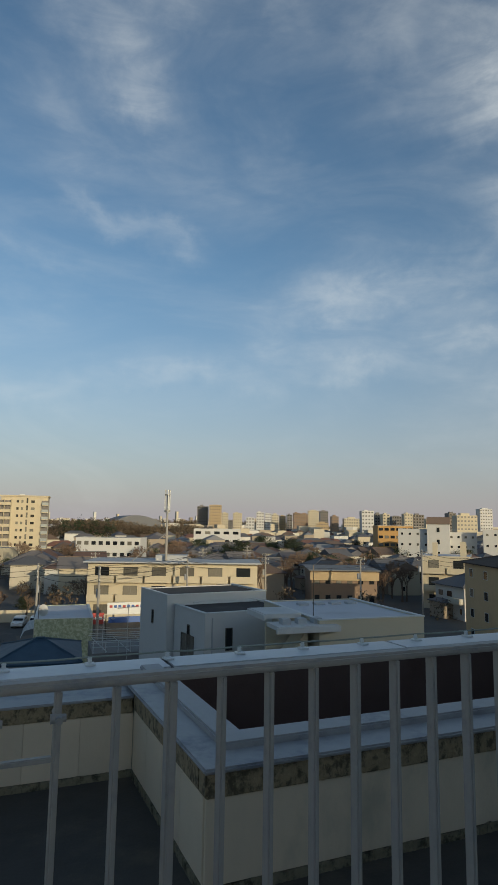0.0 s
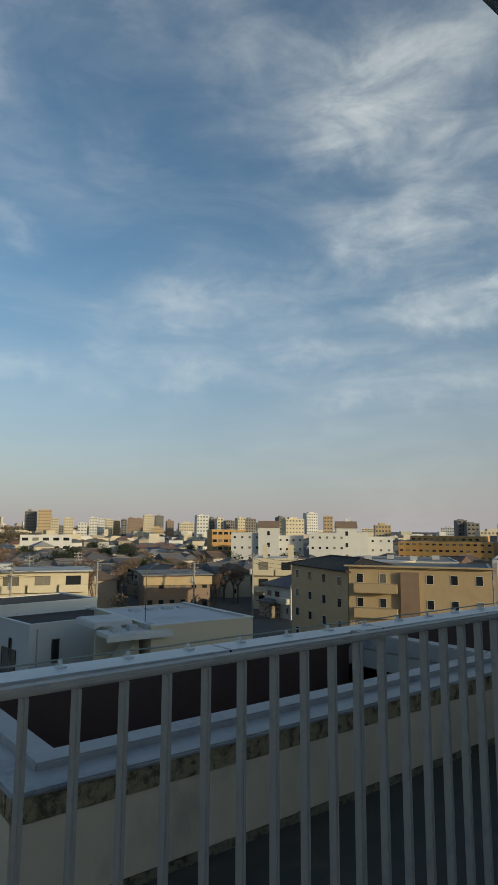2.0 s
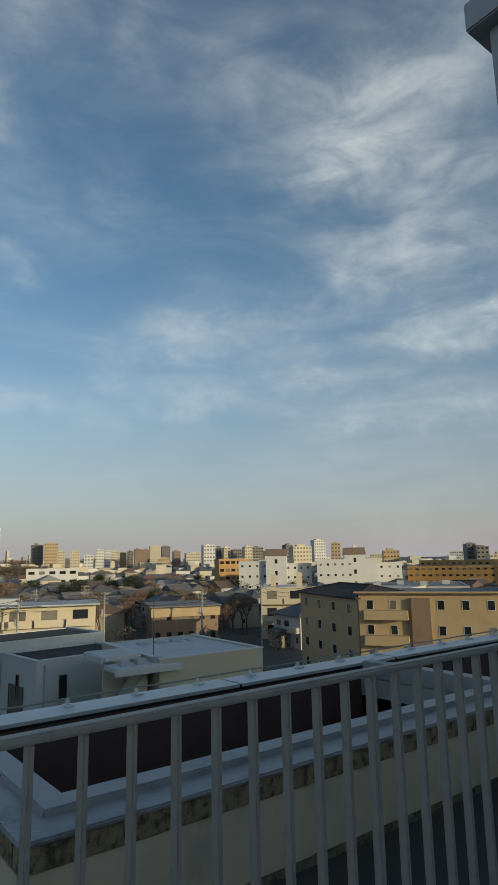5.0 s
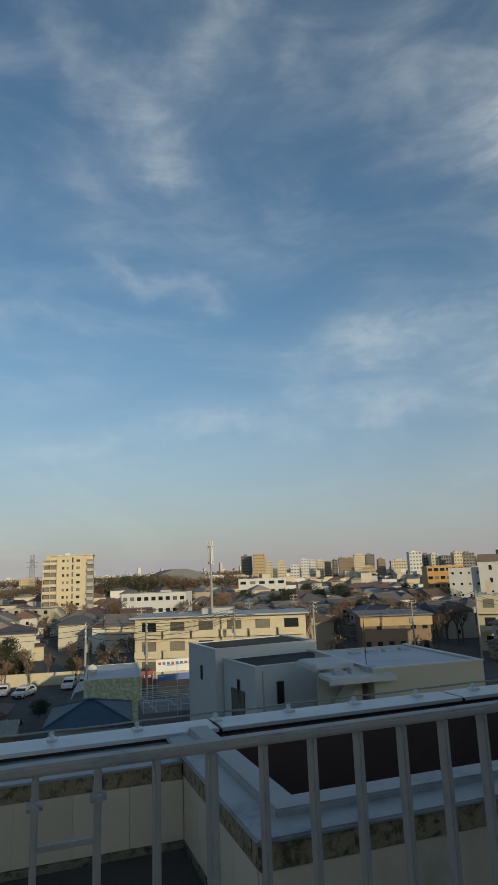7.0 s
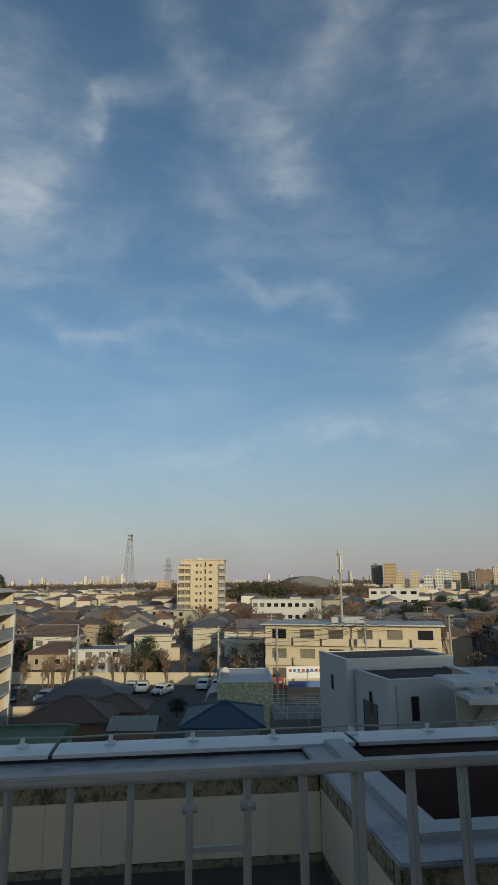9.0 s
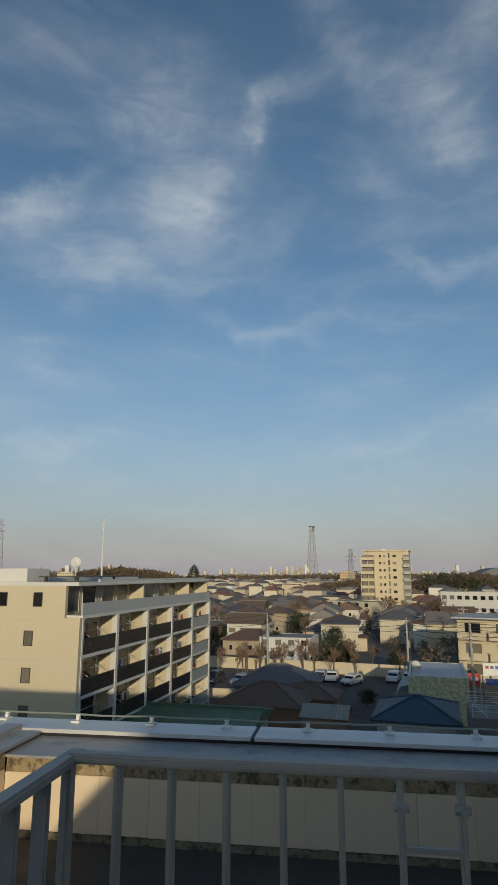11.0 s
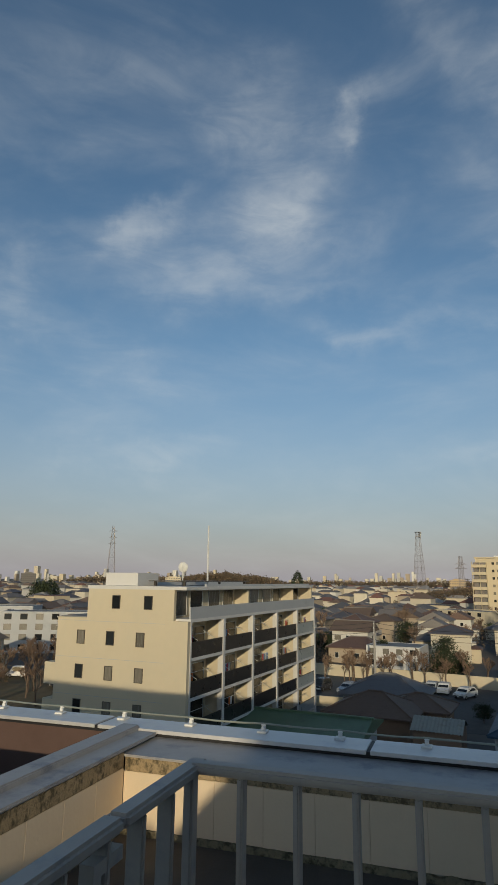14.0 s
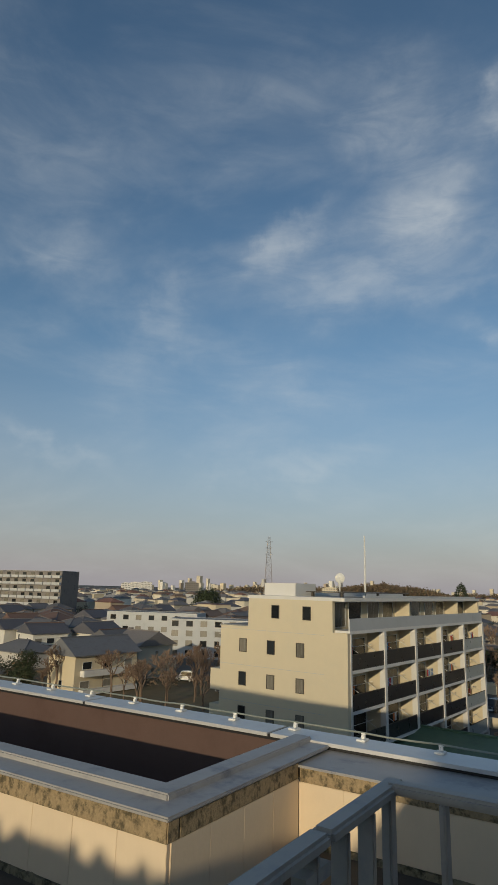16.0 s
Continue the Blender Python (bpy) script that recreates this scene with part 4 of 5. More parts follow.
cur = slab_house("apartment_block", "cream block with bowed balconies and roof chimneys", "apartment block", (85.1, 103.3), (92.0, 96.6), 12, -4.7, CREAM, PALEROOF, 3, 2, (2.0, 1.2), balconies=True)
add_box(cur, "chimney", 2.2, 3.2, 1, 2.2, 10.3, 13.0, CREAM, "square chimney")
add_box(cur, "chimney", 7.6, 8.8, 1, 2.2, 10.3, 13.2, CREAM, "square chimney")
slab_house("apartment_block", "cream block with a long pale roof", "apartment block", (92.2, 96.4), (99.0, 76.2), 12, -4.9, CREAM, PALEROOF, 3, 6, (1.6, 1.2))
high = slab_house("apartment_tower", "cream eight-storey apartment tower with balconies at both ends", "apartment tower", (6.3, 246.3), (25.3, 243.6), 13, 10.0, CREAMH, FLATROOF, 9, 0)
# no real recesses: thin dark panels on the wall imitate their shade
add_box(high, "recess", -0.9, 4.4, -0.06, -0.003, 2.5, 23.6, DARKW, "dark panel painted as the shaded recess behind the balconies")
add_box(high, "recess", 16.6, 19.4, -0.06, -0.003, 2.5, 23.6, DARKW, "dark panel painted as the shaded recess behind the balconies")
for k in range(1, 9):
    z = k * 2.66 + 0.6
    for fx, ww, hh in ((0.36, 0.95, 0.95), (0.455, 0.85, 0.95), (0.56, 0.7, 1.9), (0.68, 1.5, 0.95)):
        window(high, fx * 19.2, -0.004, z + 1.35 + (0.3 if hh > 1.5 else 0.0), ww, hh)
    add_box(high, "balcony", -1.4, 4.2, -1.3, -0.062, z - 0.1, z + 0.95, CREAMH)
    add_box(high, "balcony", 16.7, 19.5, -1.3, -0.062, z - 0.1, z + 0.12, CREAMH)
    add_box(high, "balcony_panel", 16.75, 19.45, -1.28, -1.2, z + 0.122, z + 1.1, FROST, "frosted balcony panel")
for x0 in (-1.5, 1.55, 4.25):
    add_box(high, "fin_wall", x0, x0 + 0.18, -1.32, -0.064, 2.4, 23.9, CREAMH)
add_box(high, "roof_band", -0.4, 19.6, -0.4, 12.6, 25.062, 25.5, CREAMH, "slightly overhanging roof band")
add_box(high, "roof_hut", 7.0, 9.0, 5, 8, 25.502, 26.2, WFRAME, "small rooftop box")
high.matrix_world = high.matrix_world @ pose(2.2, 0, 0) @ Matrix.Diagonal((0.875, 1, 1, 1))
annexe = slab_house("apartment_block", "low cream annexe beside the tower", "apartment block", (-6.0, 236.0), (9.5, 222.0), 10, -8.0, CREAM, FLATROOF, 3, 5, (1.5, 1.2))
slab_house("apartment_block", "long dark apartment block with pale balconies", "apartment block", (-271, 188), (-223, 195.6), 12, 6.6, DARKW, DARKROOF, 7, 10, (2.2, 1.4), balconies=True, rail=GREYW)
slab_house("school_hall", "long cream hall with a flat roof", "hall", (30.9, 208.6), (50.2, 199.9), 12, -4.0, WHITEW, FLATROOF, 3, 9, (1.4, 1.2))
slab_house("gymnasium", "pale hall with a low roof", "hall", (108, 317), (131, 307), 18, -2.0, WHITEW, PALEROOF, 3, 5, (3.0, 1.5))
slab_house("apartment_block", "ochre block with dark window bands", "apartment block", (156.6, 218.3), (170.0, 212.0), 12, 1.2, OCHREW, FLATROOF, 5, 6, (1.8, 1.2))
slab_house("office_block", "white low block by the car park with a pale wall", "building", (-16.5, 128), (-6.2, 126.6), 9, -10.9, WHITEW, FLATROOF, 2, 4, (1.2, 1.0))
slab_house("apartment_block", "pale grey three-storey block behind bare trees", "apartment block", (-96, 118), (-74, 128), 10, -6.2, GREYW, FLATROOF, 4, 7, (1.6, 1.3))
slab_house("apartment_block", "grey three-storey block among bare trees", "apartment block", (-128, 130), (-104, 140), 10, -6.0, GREYW, FLATROOF, 3, 7, (1.6, 1.3))


def tower_block(x, y, w, turn, ztop, tone):
    """A far high-rise: its windows floor by floor as dark recessed strips."""
    wall = {"d": DARKW, "t": TANW, "c": CREAM, "w": WHITEW, "b": BROWNW}[tone]
    t = thing("high_rise", {"d": "dark grey distant high-rise", "t": "tan distant high-rise block", "c": "cream distant high-rise block",
                            "w": "white distant high-rise block", "b": "brown distant high-rise block"}[tone], "high-rise", pose(x, y, G, 0, 0, turn), "skyline high-rises")
    h = ztop - G - 0.6
    part("wall", Geo().box(-w / 2, w / 2, 0, 12, 0, h), wall, t)
    rng = random.Random(int(x * 7 + y))
    part("roof_hut", Geo().box(-w * 0.25, w * rng.uniform(0, 0.3), 3, 8, h, h + rng.uniform(0.6, 1.8)), wall, t)
    n = max(2, int(h / 3))
    for k in range(max(0, n - 10), n):
        z = (k + 0.35) * h / n
        cols = max(2, int(w / 2.4))
        strip = Geo()
        for c in range(cols):
            x0 = -w / 2 + (c + 0.2) * w / cols
            strip.box(x0, x0 + 0.55 * w / cols, -0.12, -0.003, z, z + 1.25)
        row = part("glazing", strip, GLASS if tone == "d" else FARGLASS, t)
        row["kind"] = "stuff"
    return t


tower_block(236, 666, 12, -24, 20.4, 'd')
tower_block(242, 641, 13, -24, 21.3, 't')
tower_block(282, 713, 8, -24, 14.1, 'c')
tower_block(273, 651, 10, -24, 13.3, 'c')
tower_block(262, 590, 9, -24, 7.8, 'w')
tower_block(305, 658, 9, -24, 14.7, 'w')
tower_block(331, 691, 8, -24, 14.2, 'w')
tower_block(357, 724, 9, -24, 13.6, 'c')
tower_block(375, 738, 8, -24, 12.5, 't')
tower_block(374, 716, 7, -24, 13.8, 'd')
tower_block(335, 623, 8, -24, 14.3, 'b')
tower_block(362, 655, 9, -24, 13.8, 'b')
tower_block(412, 720, 14, -24, 19.9, 'c')
tower_block(394, 662, 10, -24, 18.0, 'd')
tower_block(375, 606, 8, -24, 11.1, 'b')
tower_block(393, 598, 19, -24, 8.9, 'c')
tower_block(327, 472, 11, -24, 14.7, 'w')
tower_block(384, 535, 8, -24, 13.3, 'd')
tower_block(379, 515, 7, -24, 13.0, 'c')
tower_block(414, 544, 10, -24, 11.5, 'd')
tower_block(387, 490, 8, -24, 13.5, 'c')
tower_block(409, 502, 11, -24, 12.9, 'd')
tower_block(369, 409, 6, -24, 12.9, 'd')
tower_block(351, 373, 16, -24, 10.5, 'c')
tower_block(486, 489, 13, -24, 20.2, 'w')
tower_block(409, 391, 8, -44, 14.0, 't')
tower_block(317, 284, 9, -44, 7.7, 'w')
tower_block(413, 332, 13, -44, 6.1, 't')
tower_block(424, 265, 7, -44, 9.7, 'd')
tower_block(421, 254, 9, -44, 7.3, 'd')
tower_block(388, 217, 22, -44, 1.6, 'c')
tower_block(282, 150, 6, -44, 5.3, 't')
tower_block(221, 110, 9, -44, 8.1, 'd')
tower_block(244, 131, 10, -44, -0.2, 'd')
for k in range(26):
    rng = random.Random(900 + k)
    az = radians(rng.uniform(-48, 64))
    r = rng.uniform(650, 1300)
    tower_block(r * math.sin(az), r * math.cos(az), rng.uniform(12, 24), -math.degrees(az), rng.uniform(0, 4) + r / 300, rng.choice("cwdtc"))


# ---- tiled houses ----
def roof_geo(w, d, z, rise, eave=0.5, hip=True):
    """A hipped or gabled roof with a thick edge over the rectangle 0..w, 0..d; its ridge runs along x."""
    g = Geo()
    x0, x1, y0, y1, ym = -eave, w + eave, -eave, d + eave, d / 2
    run = min(d / 2, w / 2 - 0.3) if hip else -eave
    a, b = (run, ym, z + rise), (w - run, ym, z + rise)
    th = 0.16
    for q in (((x0, y0, z), (x1, y0, z), b, a), ((x1, y1, z), (x0, y1, z), a, b)):
        g.face(*q)
    g.face((x1, y0, z), (x1, y1, z), b)
    g.face((x0, y1, z), (x0, y0, z), a)
    g.face((x0, y0, z - th), (x0, y1, z - th), (x1, y1, z - th), (x1, y0, z - th))
    for p, q in (((x0, y0), (x1, y0)), ((x1, y0), (x1, y1)), ((x1, y1), (x0, y1)), ((x0, y1), (x0, y0))):
        g.face((*p, z - th), (*q, z - th), (*q, z), (*p, z))
    ridge = Geo().box(a[0] - 0.1, b[0] + 0.1, ym - 0.14, ym + 0.14, z + rise - 0.04, z + rise + 0.14)
    if hip:
        for px, py, q in ((x0, y0, a), (x0, y1, a), (x1, y0, b), (x1, y1, b)):
            ridge.tube((px, py, z + 0.02), (q[0], q[1], q[2] + 0.02), 0.1, n=4)
    return g, ridge


def hip_on(t, w, d, z, rise, mat):
    """A low hipped roof over a flat-roofed building."""
    g, ridge = roof_geo(w, d, z, rise, 0.5, True)
    part("hipped_roof", g, mat, t, "dark hipped roof")
    part("ridge", ridge, mat, t)


hip_on(wing, 18.7, 9.0, 11.25, 1.3, DARKROOF)


def tiled_house(w, d, storeys, hip, rise, seed, wall=None, roof=None, label="", lower=True):
    rng = random.Random(seed)
    wall, roof = wall or TOWNWALL, roof or TOWNROOF
    h = 2.75 * storeys + 0.3
    t = thing("house", label or rng.choice(["two-storey rendered house with a dark tiled roof", "pale rendered house under a tiled roof", "suburban house with a grey tiled roof"]), "house", group="" if label else "suburban houses")
    part("wall", Geo().box(0, w, 0, d, 0, h), wall, t)
    if not hip:
        part("gable", Geo().face((0, 0, h), (0, d, h), (0, d / 2, h + rise)).face((w, 0, h), (w, d / 2, h + rise), (w, d, h)).face((0, 0, h), (w, 0, h), (w, d / 2, h + rise), (0, d / 2, h + rise)), wall, t)
    g, ridge = roof_geo(w, d, h + 0.02, rise + 0.05, 0.55, hip)
    part("roof", g, roof, t)
    part("ridge", ridge, roof, t)
    for s in range(storeys):
        z = s * 2.75 + 1.5
        for c in range(rng.randint(2, 3)):
            window(t, (c + 0.5) * w / 3 + rng.uniform(-0.2, 0.4), -0.002, z, rng.choice((1.6, 0.8, 1.7)), 1.1, 0, True)
        window(t, -0.002, d * rng.uniform(0.3, 0.7), z, 0.9, 1.0, -90, True)
        window(t, w + 0.002, d * rng.uniform(0.3, 0.7), z, 1.2, 1.0, 90, True)
    if lower and storeys > 1:
        g2, _ = roof_geo(w * 0.5, 2.2, 2.9, 0.5, 0.35, True)
        part("porch_wall", Geo().box(0, w * 0.5, 0, 2.2, 0, 2.85), wall, t, at=pose(w * 0.1, -1.9, 0))
        part("porch_roof", g2, roof, t, at=pose(w * 0.1, -1.9, 0))
        part("balcony", Geo().box(w * 0.62, w * 0.97, -0.95, -0.003, 2.75, 3.75), wall, t)
    return t


def place(t, x, y, turn, base=G):
    t.matrix_world = pose(x, y, base, 0, 0, turn)
    TAKEN.append((x, y, 8))
    return t


gh = tiled_house(9.6, 7.6, 1, True, 2.0, 3, GREYW, SLATE, "low house with a broad grey hipped slate roof")
place(gh, -13.0, 80.0, -5)
bh = tiled_house(8.6, 7.2, 1, True, 1.7, 4, BROWNW, CLAYROOF, "low house with a brown hipped tile roof")
place(bh, -12.8, 68.8, -8)
bh2 = tiled_house(6.4, 5.5, 1, True, 1.2, 9, BROWNW, CLAYROOF, "low extension with a brown hipped tile roof")
place(bh2, -7.2, 73.2, -8)
bl = tiled_house(6.8, 9.0, 1, True, 1.3, 6, GREYW, BLUEROOF, "small house with a faded blue tin roof")
place(bl, 3.3, 60.8, -8, G + 0.6)
gt = tiled_house(11, 9, 1, False, 0.9, 8, GREYW, GREENROOF, "building with a low green tin roof", lower=False)
place(gt, -18.3, 53.0, -4, G + 1.0)
yh = tiled_house(12.0, 6.8, 2, False, 2.3, 12, CREAMH, SLATE, "cream two-storey house with a steep dark slate gable roof", lower=False)
place(yh, -72.9, 68.6, 83)
part("balcony", Geo().box(1.0, 11.4, -1.1, -0.003, 2.75, 3.6).box(1.0, 11.4, -1.1, -0.003, 0.2, 0.9), WHITEW, yh, "long white balcony")

# corrugated lean-to
shed = thing("shed", "small shed with a weathered corrugated roof", "shed", pose(-3.6, 62.0, G + 1.0, 0, 0, -8))
part("wall", Geo().box(0, 4.2, 0, 3.6, -1.0, 2.4), BROWNW, shed)
g = Geo()
n = 28
for k in range(n):
    x0, x1 = -0.2 + 4.6 * k / n, -0.2 + 4.6 * (k + 1) / n
    for side_ in (0, 1):
        z0, z1 = (0.05 if k % 2 else 0), (0 if k % 2 else 0.05)
        y0, y1 = (-0.3, 1.8) if side_ == 0 else (1.8, 3.9)
        za, zb = (2.35, 3.25) if side_ == 0 else (3.25, 2.35)
        g.face((x0, y0, za + z0), (x1, y0, za + z1), (x1, y1, zb + z1), (x0, y1, zb + z0))
part("roof", g, CORRUG, shed)

# green-walled shop with an awning, dish and signs
shop = slab_house("shop", "two-storey shop with a mottled green tiled wall and pale roof", "shop", (7.7, 76.6), (14.2, 75.8), 12.5, -9.95, GREENW, PALEROOF, 2, 0)
aw = Geo()
for k in range(16):
    y0, y1 = 0.4 + k * 0.45, 0.4 + (k + 1) * 0.45
    aw.face((-0.02, y0, 4.0), (-0.02, y1, 4.0), (-1.0, y1, 3.75), (-1.0, y0, 3.75), slot=k % 2).face((-1.0, y0, 3.75), (-1.0, y1, 3.75), (-1.5, y1, 2.9), (-1.5, y0, 2.9), slot=k % 2)
part("awning", aw, [WHITEW, GREYW], shop, "striped pale side awning")
part("aerial", Geo().tube((0.4, 0.3, 0), (0.4, 0.3, 9.4), 0.04, n=5), FRAME, shop, "tall thin aerial pole")
ds = Geo()
for k in range(14):
    w0, w1 = k * math.pi / 7, (k + 1) * math.pi / 7
    ds.face((0, -0.12, 0), (0.6 * math.cos(w0), 0, 0.7 * math.sin(w0)), (0.6 * math.cos(w1), 0, 0.7 * math.sin(w1)))
part("dish", ds, WFRAME, shop, "white satellite dish", at=pose(0.9, 0.5, 6.0, 0, 0, -20))
sg = thing("shop_sign", "white roadside sign with coloured bars and a red sign", "sign", pose(15.6, 88.0, G, 0, 0, -6))
part("board", Geo().box(2.6, 9.0, 0, 0.15, 3.6, 5.2), SIGNWHITE, sg)
part("board", Geo().box(-0.9, 2.2, -0.3, -0.15, 2.4, 3.9), SIGNRED, sg, "red sign board")
part("board", Geo().box(2.8, 8.4, -0.2, -0.05, 2.5, 3.3), SIGNBLUE, sg, "blue sign board")
for k in range(8):
    part("text_bar", Geo().box(2.9 + k * 0.6, 3.3 + k * 0.6, -0.012, 0, 4.5, 4.85), SIGNBLUE if k % 3 else SIGNRED, sg)
for k in range(5):
    part("text_bar", Geo().box(-0.7 + k * 0.56, -0.35 + k * 0.56, -0.312, -0.3, 3.0, 3.4), SIGNWHITE, sg)
for xx in (-0.6, 2.4, 8.8):
    part("leg", Geo().box(xx, xx + 0.15, 0.0, 0.12, 0, 3.6), FRAME, sg)

# roof terrace rails and aerials on the near low roofs
rr = thing("roof_rails", "pale steel terrace rails and drying frames on a low roof", "railing", pose(10.6, 55.0, G + 5.2, 0, 0, -6))
part("deck", Geo().box(0, 7.5, 0, 6, -5.2, 0), DARKW, rr, "dark low building under the rails")
for yy in (0.05, 2.0, 4.0, 5.9):
    for zz in (0.5, 1.0):
        part("rail", Geo().tube((0, yy, zz), (7.5, yy, zz), 0.03, n=5), WFRAME, rr)
for k in range(8):
    part("post", Geo().tube((0.05 + k * 1.05, 0.05, 0), (0.05 + k * 1.05, 0.05, 1.0), 0.03, n=5), WFRAME, rr)
for k in range(4):
    part("frame_slope", Geo().tube((k * 1.9, 2.0, 1.0), (k * 1.9 + 1.2, 0.05, 0.1), 0.03, n=5), WFRAME, rr)


def aerial(x, y, z, h, turn):
    t = thing("tv_aerial", "roof television aerial with thin cross rods", "aerial", pose(x, y, z, 0, 0, turn), "roof aerials")
    part("mast", Geo().tube((0, 0, 0), (0, 0, h), 0.022, n=5), WFRAME, t)
    part("boom", Geo().tube((-1.0, 0, h - 0.3), (1.1, 0, h - 0.25), 0.014, n=5), WFRAME, t)
    for k in range(8):
        part("rod", Geo().tube((-0.9 + k * 0.26, -0.4 + k * 0.02, h - 0.29), (-0.9 + k * 0.26, 0.4 - k * 0.02, h - 0.29), 0.009, n=4), WFRAME, t)
    part("boom", Geo().tube((-0.5, 0, h - 1.0), (0.6, 0, h - 1.0), 0.012, n=5), WFRAME, t)
    return t


aerial(12.9, 52.2, -9.8, 4.4, 20)
aerial(11.6, 56.0, -9.8, 3.0, -35)
aerial(16.5, 58.0, -9.6, 3.4, 60)

# suburban houses, each a copy of one of a few models
MODELS = [tiled_house(9, 7.5, 2, True, 1.8, 21), tiled_house(8, 7, 2, False, 1.9, 22), tiled_house(10, 8, 2, True, 2.1, 23), tiled_house(7.5, 8.5, 2, False, 2.2, 24),
          tiled_house(11, 7.5, 1, True, 1.9, 25), tiled_house(8.5, 8, 2, True, 1.6, 26)]
rng = random.Random(77)
spots = []
for row in range(0, 15):
    r = 122 + row * 11.0
    step = 13.0 / r
    az = radians(-55) + rng.uniform(0, step)
    while az < radians(66):
        rr_, aa = r + rng.uniform(-2.5, 2.5), az + rng.uniform(-0.15, 0.15) * step
        x, y = rr_ * math.sin(aa), rr_ * math.cos(aa)
        az += step
        if rng.random() < 0.2 or any((x - a) ** 2 + (y - b) ** 2 < (c + 5) ** 2 for a, b, c in TAKEN):
            continue
        spots.append((x, y))
rng.shuffle(spots)
spots = sorted(spots[:285], key=lambda p: p[0])
for k, (x, y) in enumerate(spots):
    at = pose(x, y, G, 0, 0, rng.choice((0, 90, 180, -90)) + rng.uniform(-9, 9) - 8)
    if k < len(MODELS):
        MODELS[k].matrix_world = at
    else:
        copy_thing(MODELS[k % len(MODELS)], at)
    TAKEN.append((x, y, 6))

# the far town, too small to pick apart
fw, fr = Geo(), Geo()
for k in range(3600):
    r = math.sqrt(rng.uniform(255 ** 2, 1150 ** 2))
    aa = radians(rng.uniform(-56, 68))
    x, y = r * math.sin(aa), r * math.cos(aa)
    if any((x - a) ** 2 + (y - b) ** 2 < (c + 3) ** 2 for a, b, c in TAKEN[:60]):
        continue
    w, d, h = rng.uniform(7, 14), rng.uniform(6, 10), rng.choice((3.2, 5.8, 5.8, 6.2, 8.6))
    turn_ = radians(rng.choice((0, 90)) + rng.uniform(-14, 14) - 8)
    ca, sa = math.cos(turn_), math.sin(turn_)
    to = lambda p: (x + ca * p[0] - sa * p[1], y + sa * p[0] + ca * p[1], G + p[2])
    c = [(-w / 2, -d / 2), (w / 2, -d / 2), (w / 2, d / 2), (-w / 2, d / 2)]
    k0 = len(fw.v)
    fw.v += [to((*p, 0)) for p in c] + [to((*p, h)) for p in c]
    fw.f += [(k0, k0 + 1, k0 + 5, k0 + 4), (k0 + 1, k0 + 2, k0 + 6, k0 + 5), (k0 + 2, k0 + 3, k0 + 7, k0 + 6), (k0 + 3, k0, k0 + 4, k0 + 7)]
    fw.m += [0] * 4
    k0 = len(fr.v)
    e, rise = 0.5, rng.choice((0.3, 1.7, 2.2, 2.0))
    c = [(-w / 2 - e, -d / 2 - e), (w / 2 + e, -d / 2 - e), (w / 2 + e, d / 2 + e), (-w / 2 - e, d / 2 + e)]
    fr.v += [to((*p, h)) for p in c] + [to((-w / 4, 0, h + rise)), to((w / 4, 0, h + rise))]
    fr.f += [(k0, k0 + 1, k0 + 5, k0 + 4), (k0 + 1, k0 + 2, k0 + 5), (k0 + 2, k0 + 3, k0 + 4, k0 + 5), (k0 + 3, k0, k0 + 4)]
    fr.m += [0] * 4
for k in range(260):
    r, aa = rng.uniform(1900, 2700), radians(rng.uniform(-42, 40))
    x, y, w, h = r * math.sin(aa), r * math.cos(aa), rng.uniform(6, 15), rng.uniform(12, 28) + (rng.uniform(6, 24) if rng.random() < 0.25 else 0)
    fw.box(x, x + w, y, y + 14, G, G + h)
for k in range(110):
    r, aa = rng.uniform(460, 800), radians(rng.uniform(16, 62))
    x, y, w, h = r * math.sin(aa), r * math.cos(aa), rng.uniform(6, 14), rng.uniform(3.5, 7.5) + r / 90
    ca, sa, d = math.cos(-aa + 0.3), math.sin(-aa + 0.3), rng.uniform(7, 11)
    k0 = len(fw.v)
    c = [(-w / 2, -d / 2), (w / 2, -d / 2), (w / 2, d / 2), (-w / 2, d / 2)]
    fw.v += [(x + ca * p - sa * q, y + sa * p + ca * q, G + z) for z in (0, h) for p, q in c]
    fw.f += [(k0, k0 + 1, k0 + 5, k0 + 4), (k0 + 1, k0 + 2, k0 + 6, k0 + 5), (k0 + 2, k0 + 3, k0 + 7, k0 + 6), (k0 + 3, k0, k0 + 4, k0 + 7), (k0 + 4, k0 + 5, k0 + 6, k0 + 7)]
    fw.m += [0] * 5
far = tagged(new("distant_houses"), "distant suburb of small rendered houses with tiled roofs", "houses", kind="stuff")
part("walls", fw, FARWALL, far)
part("roofs", fr, FARROOF, far)

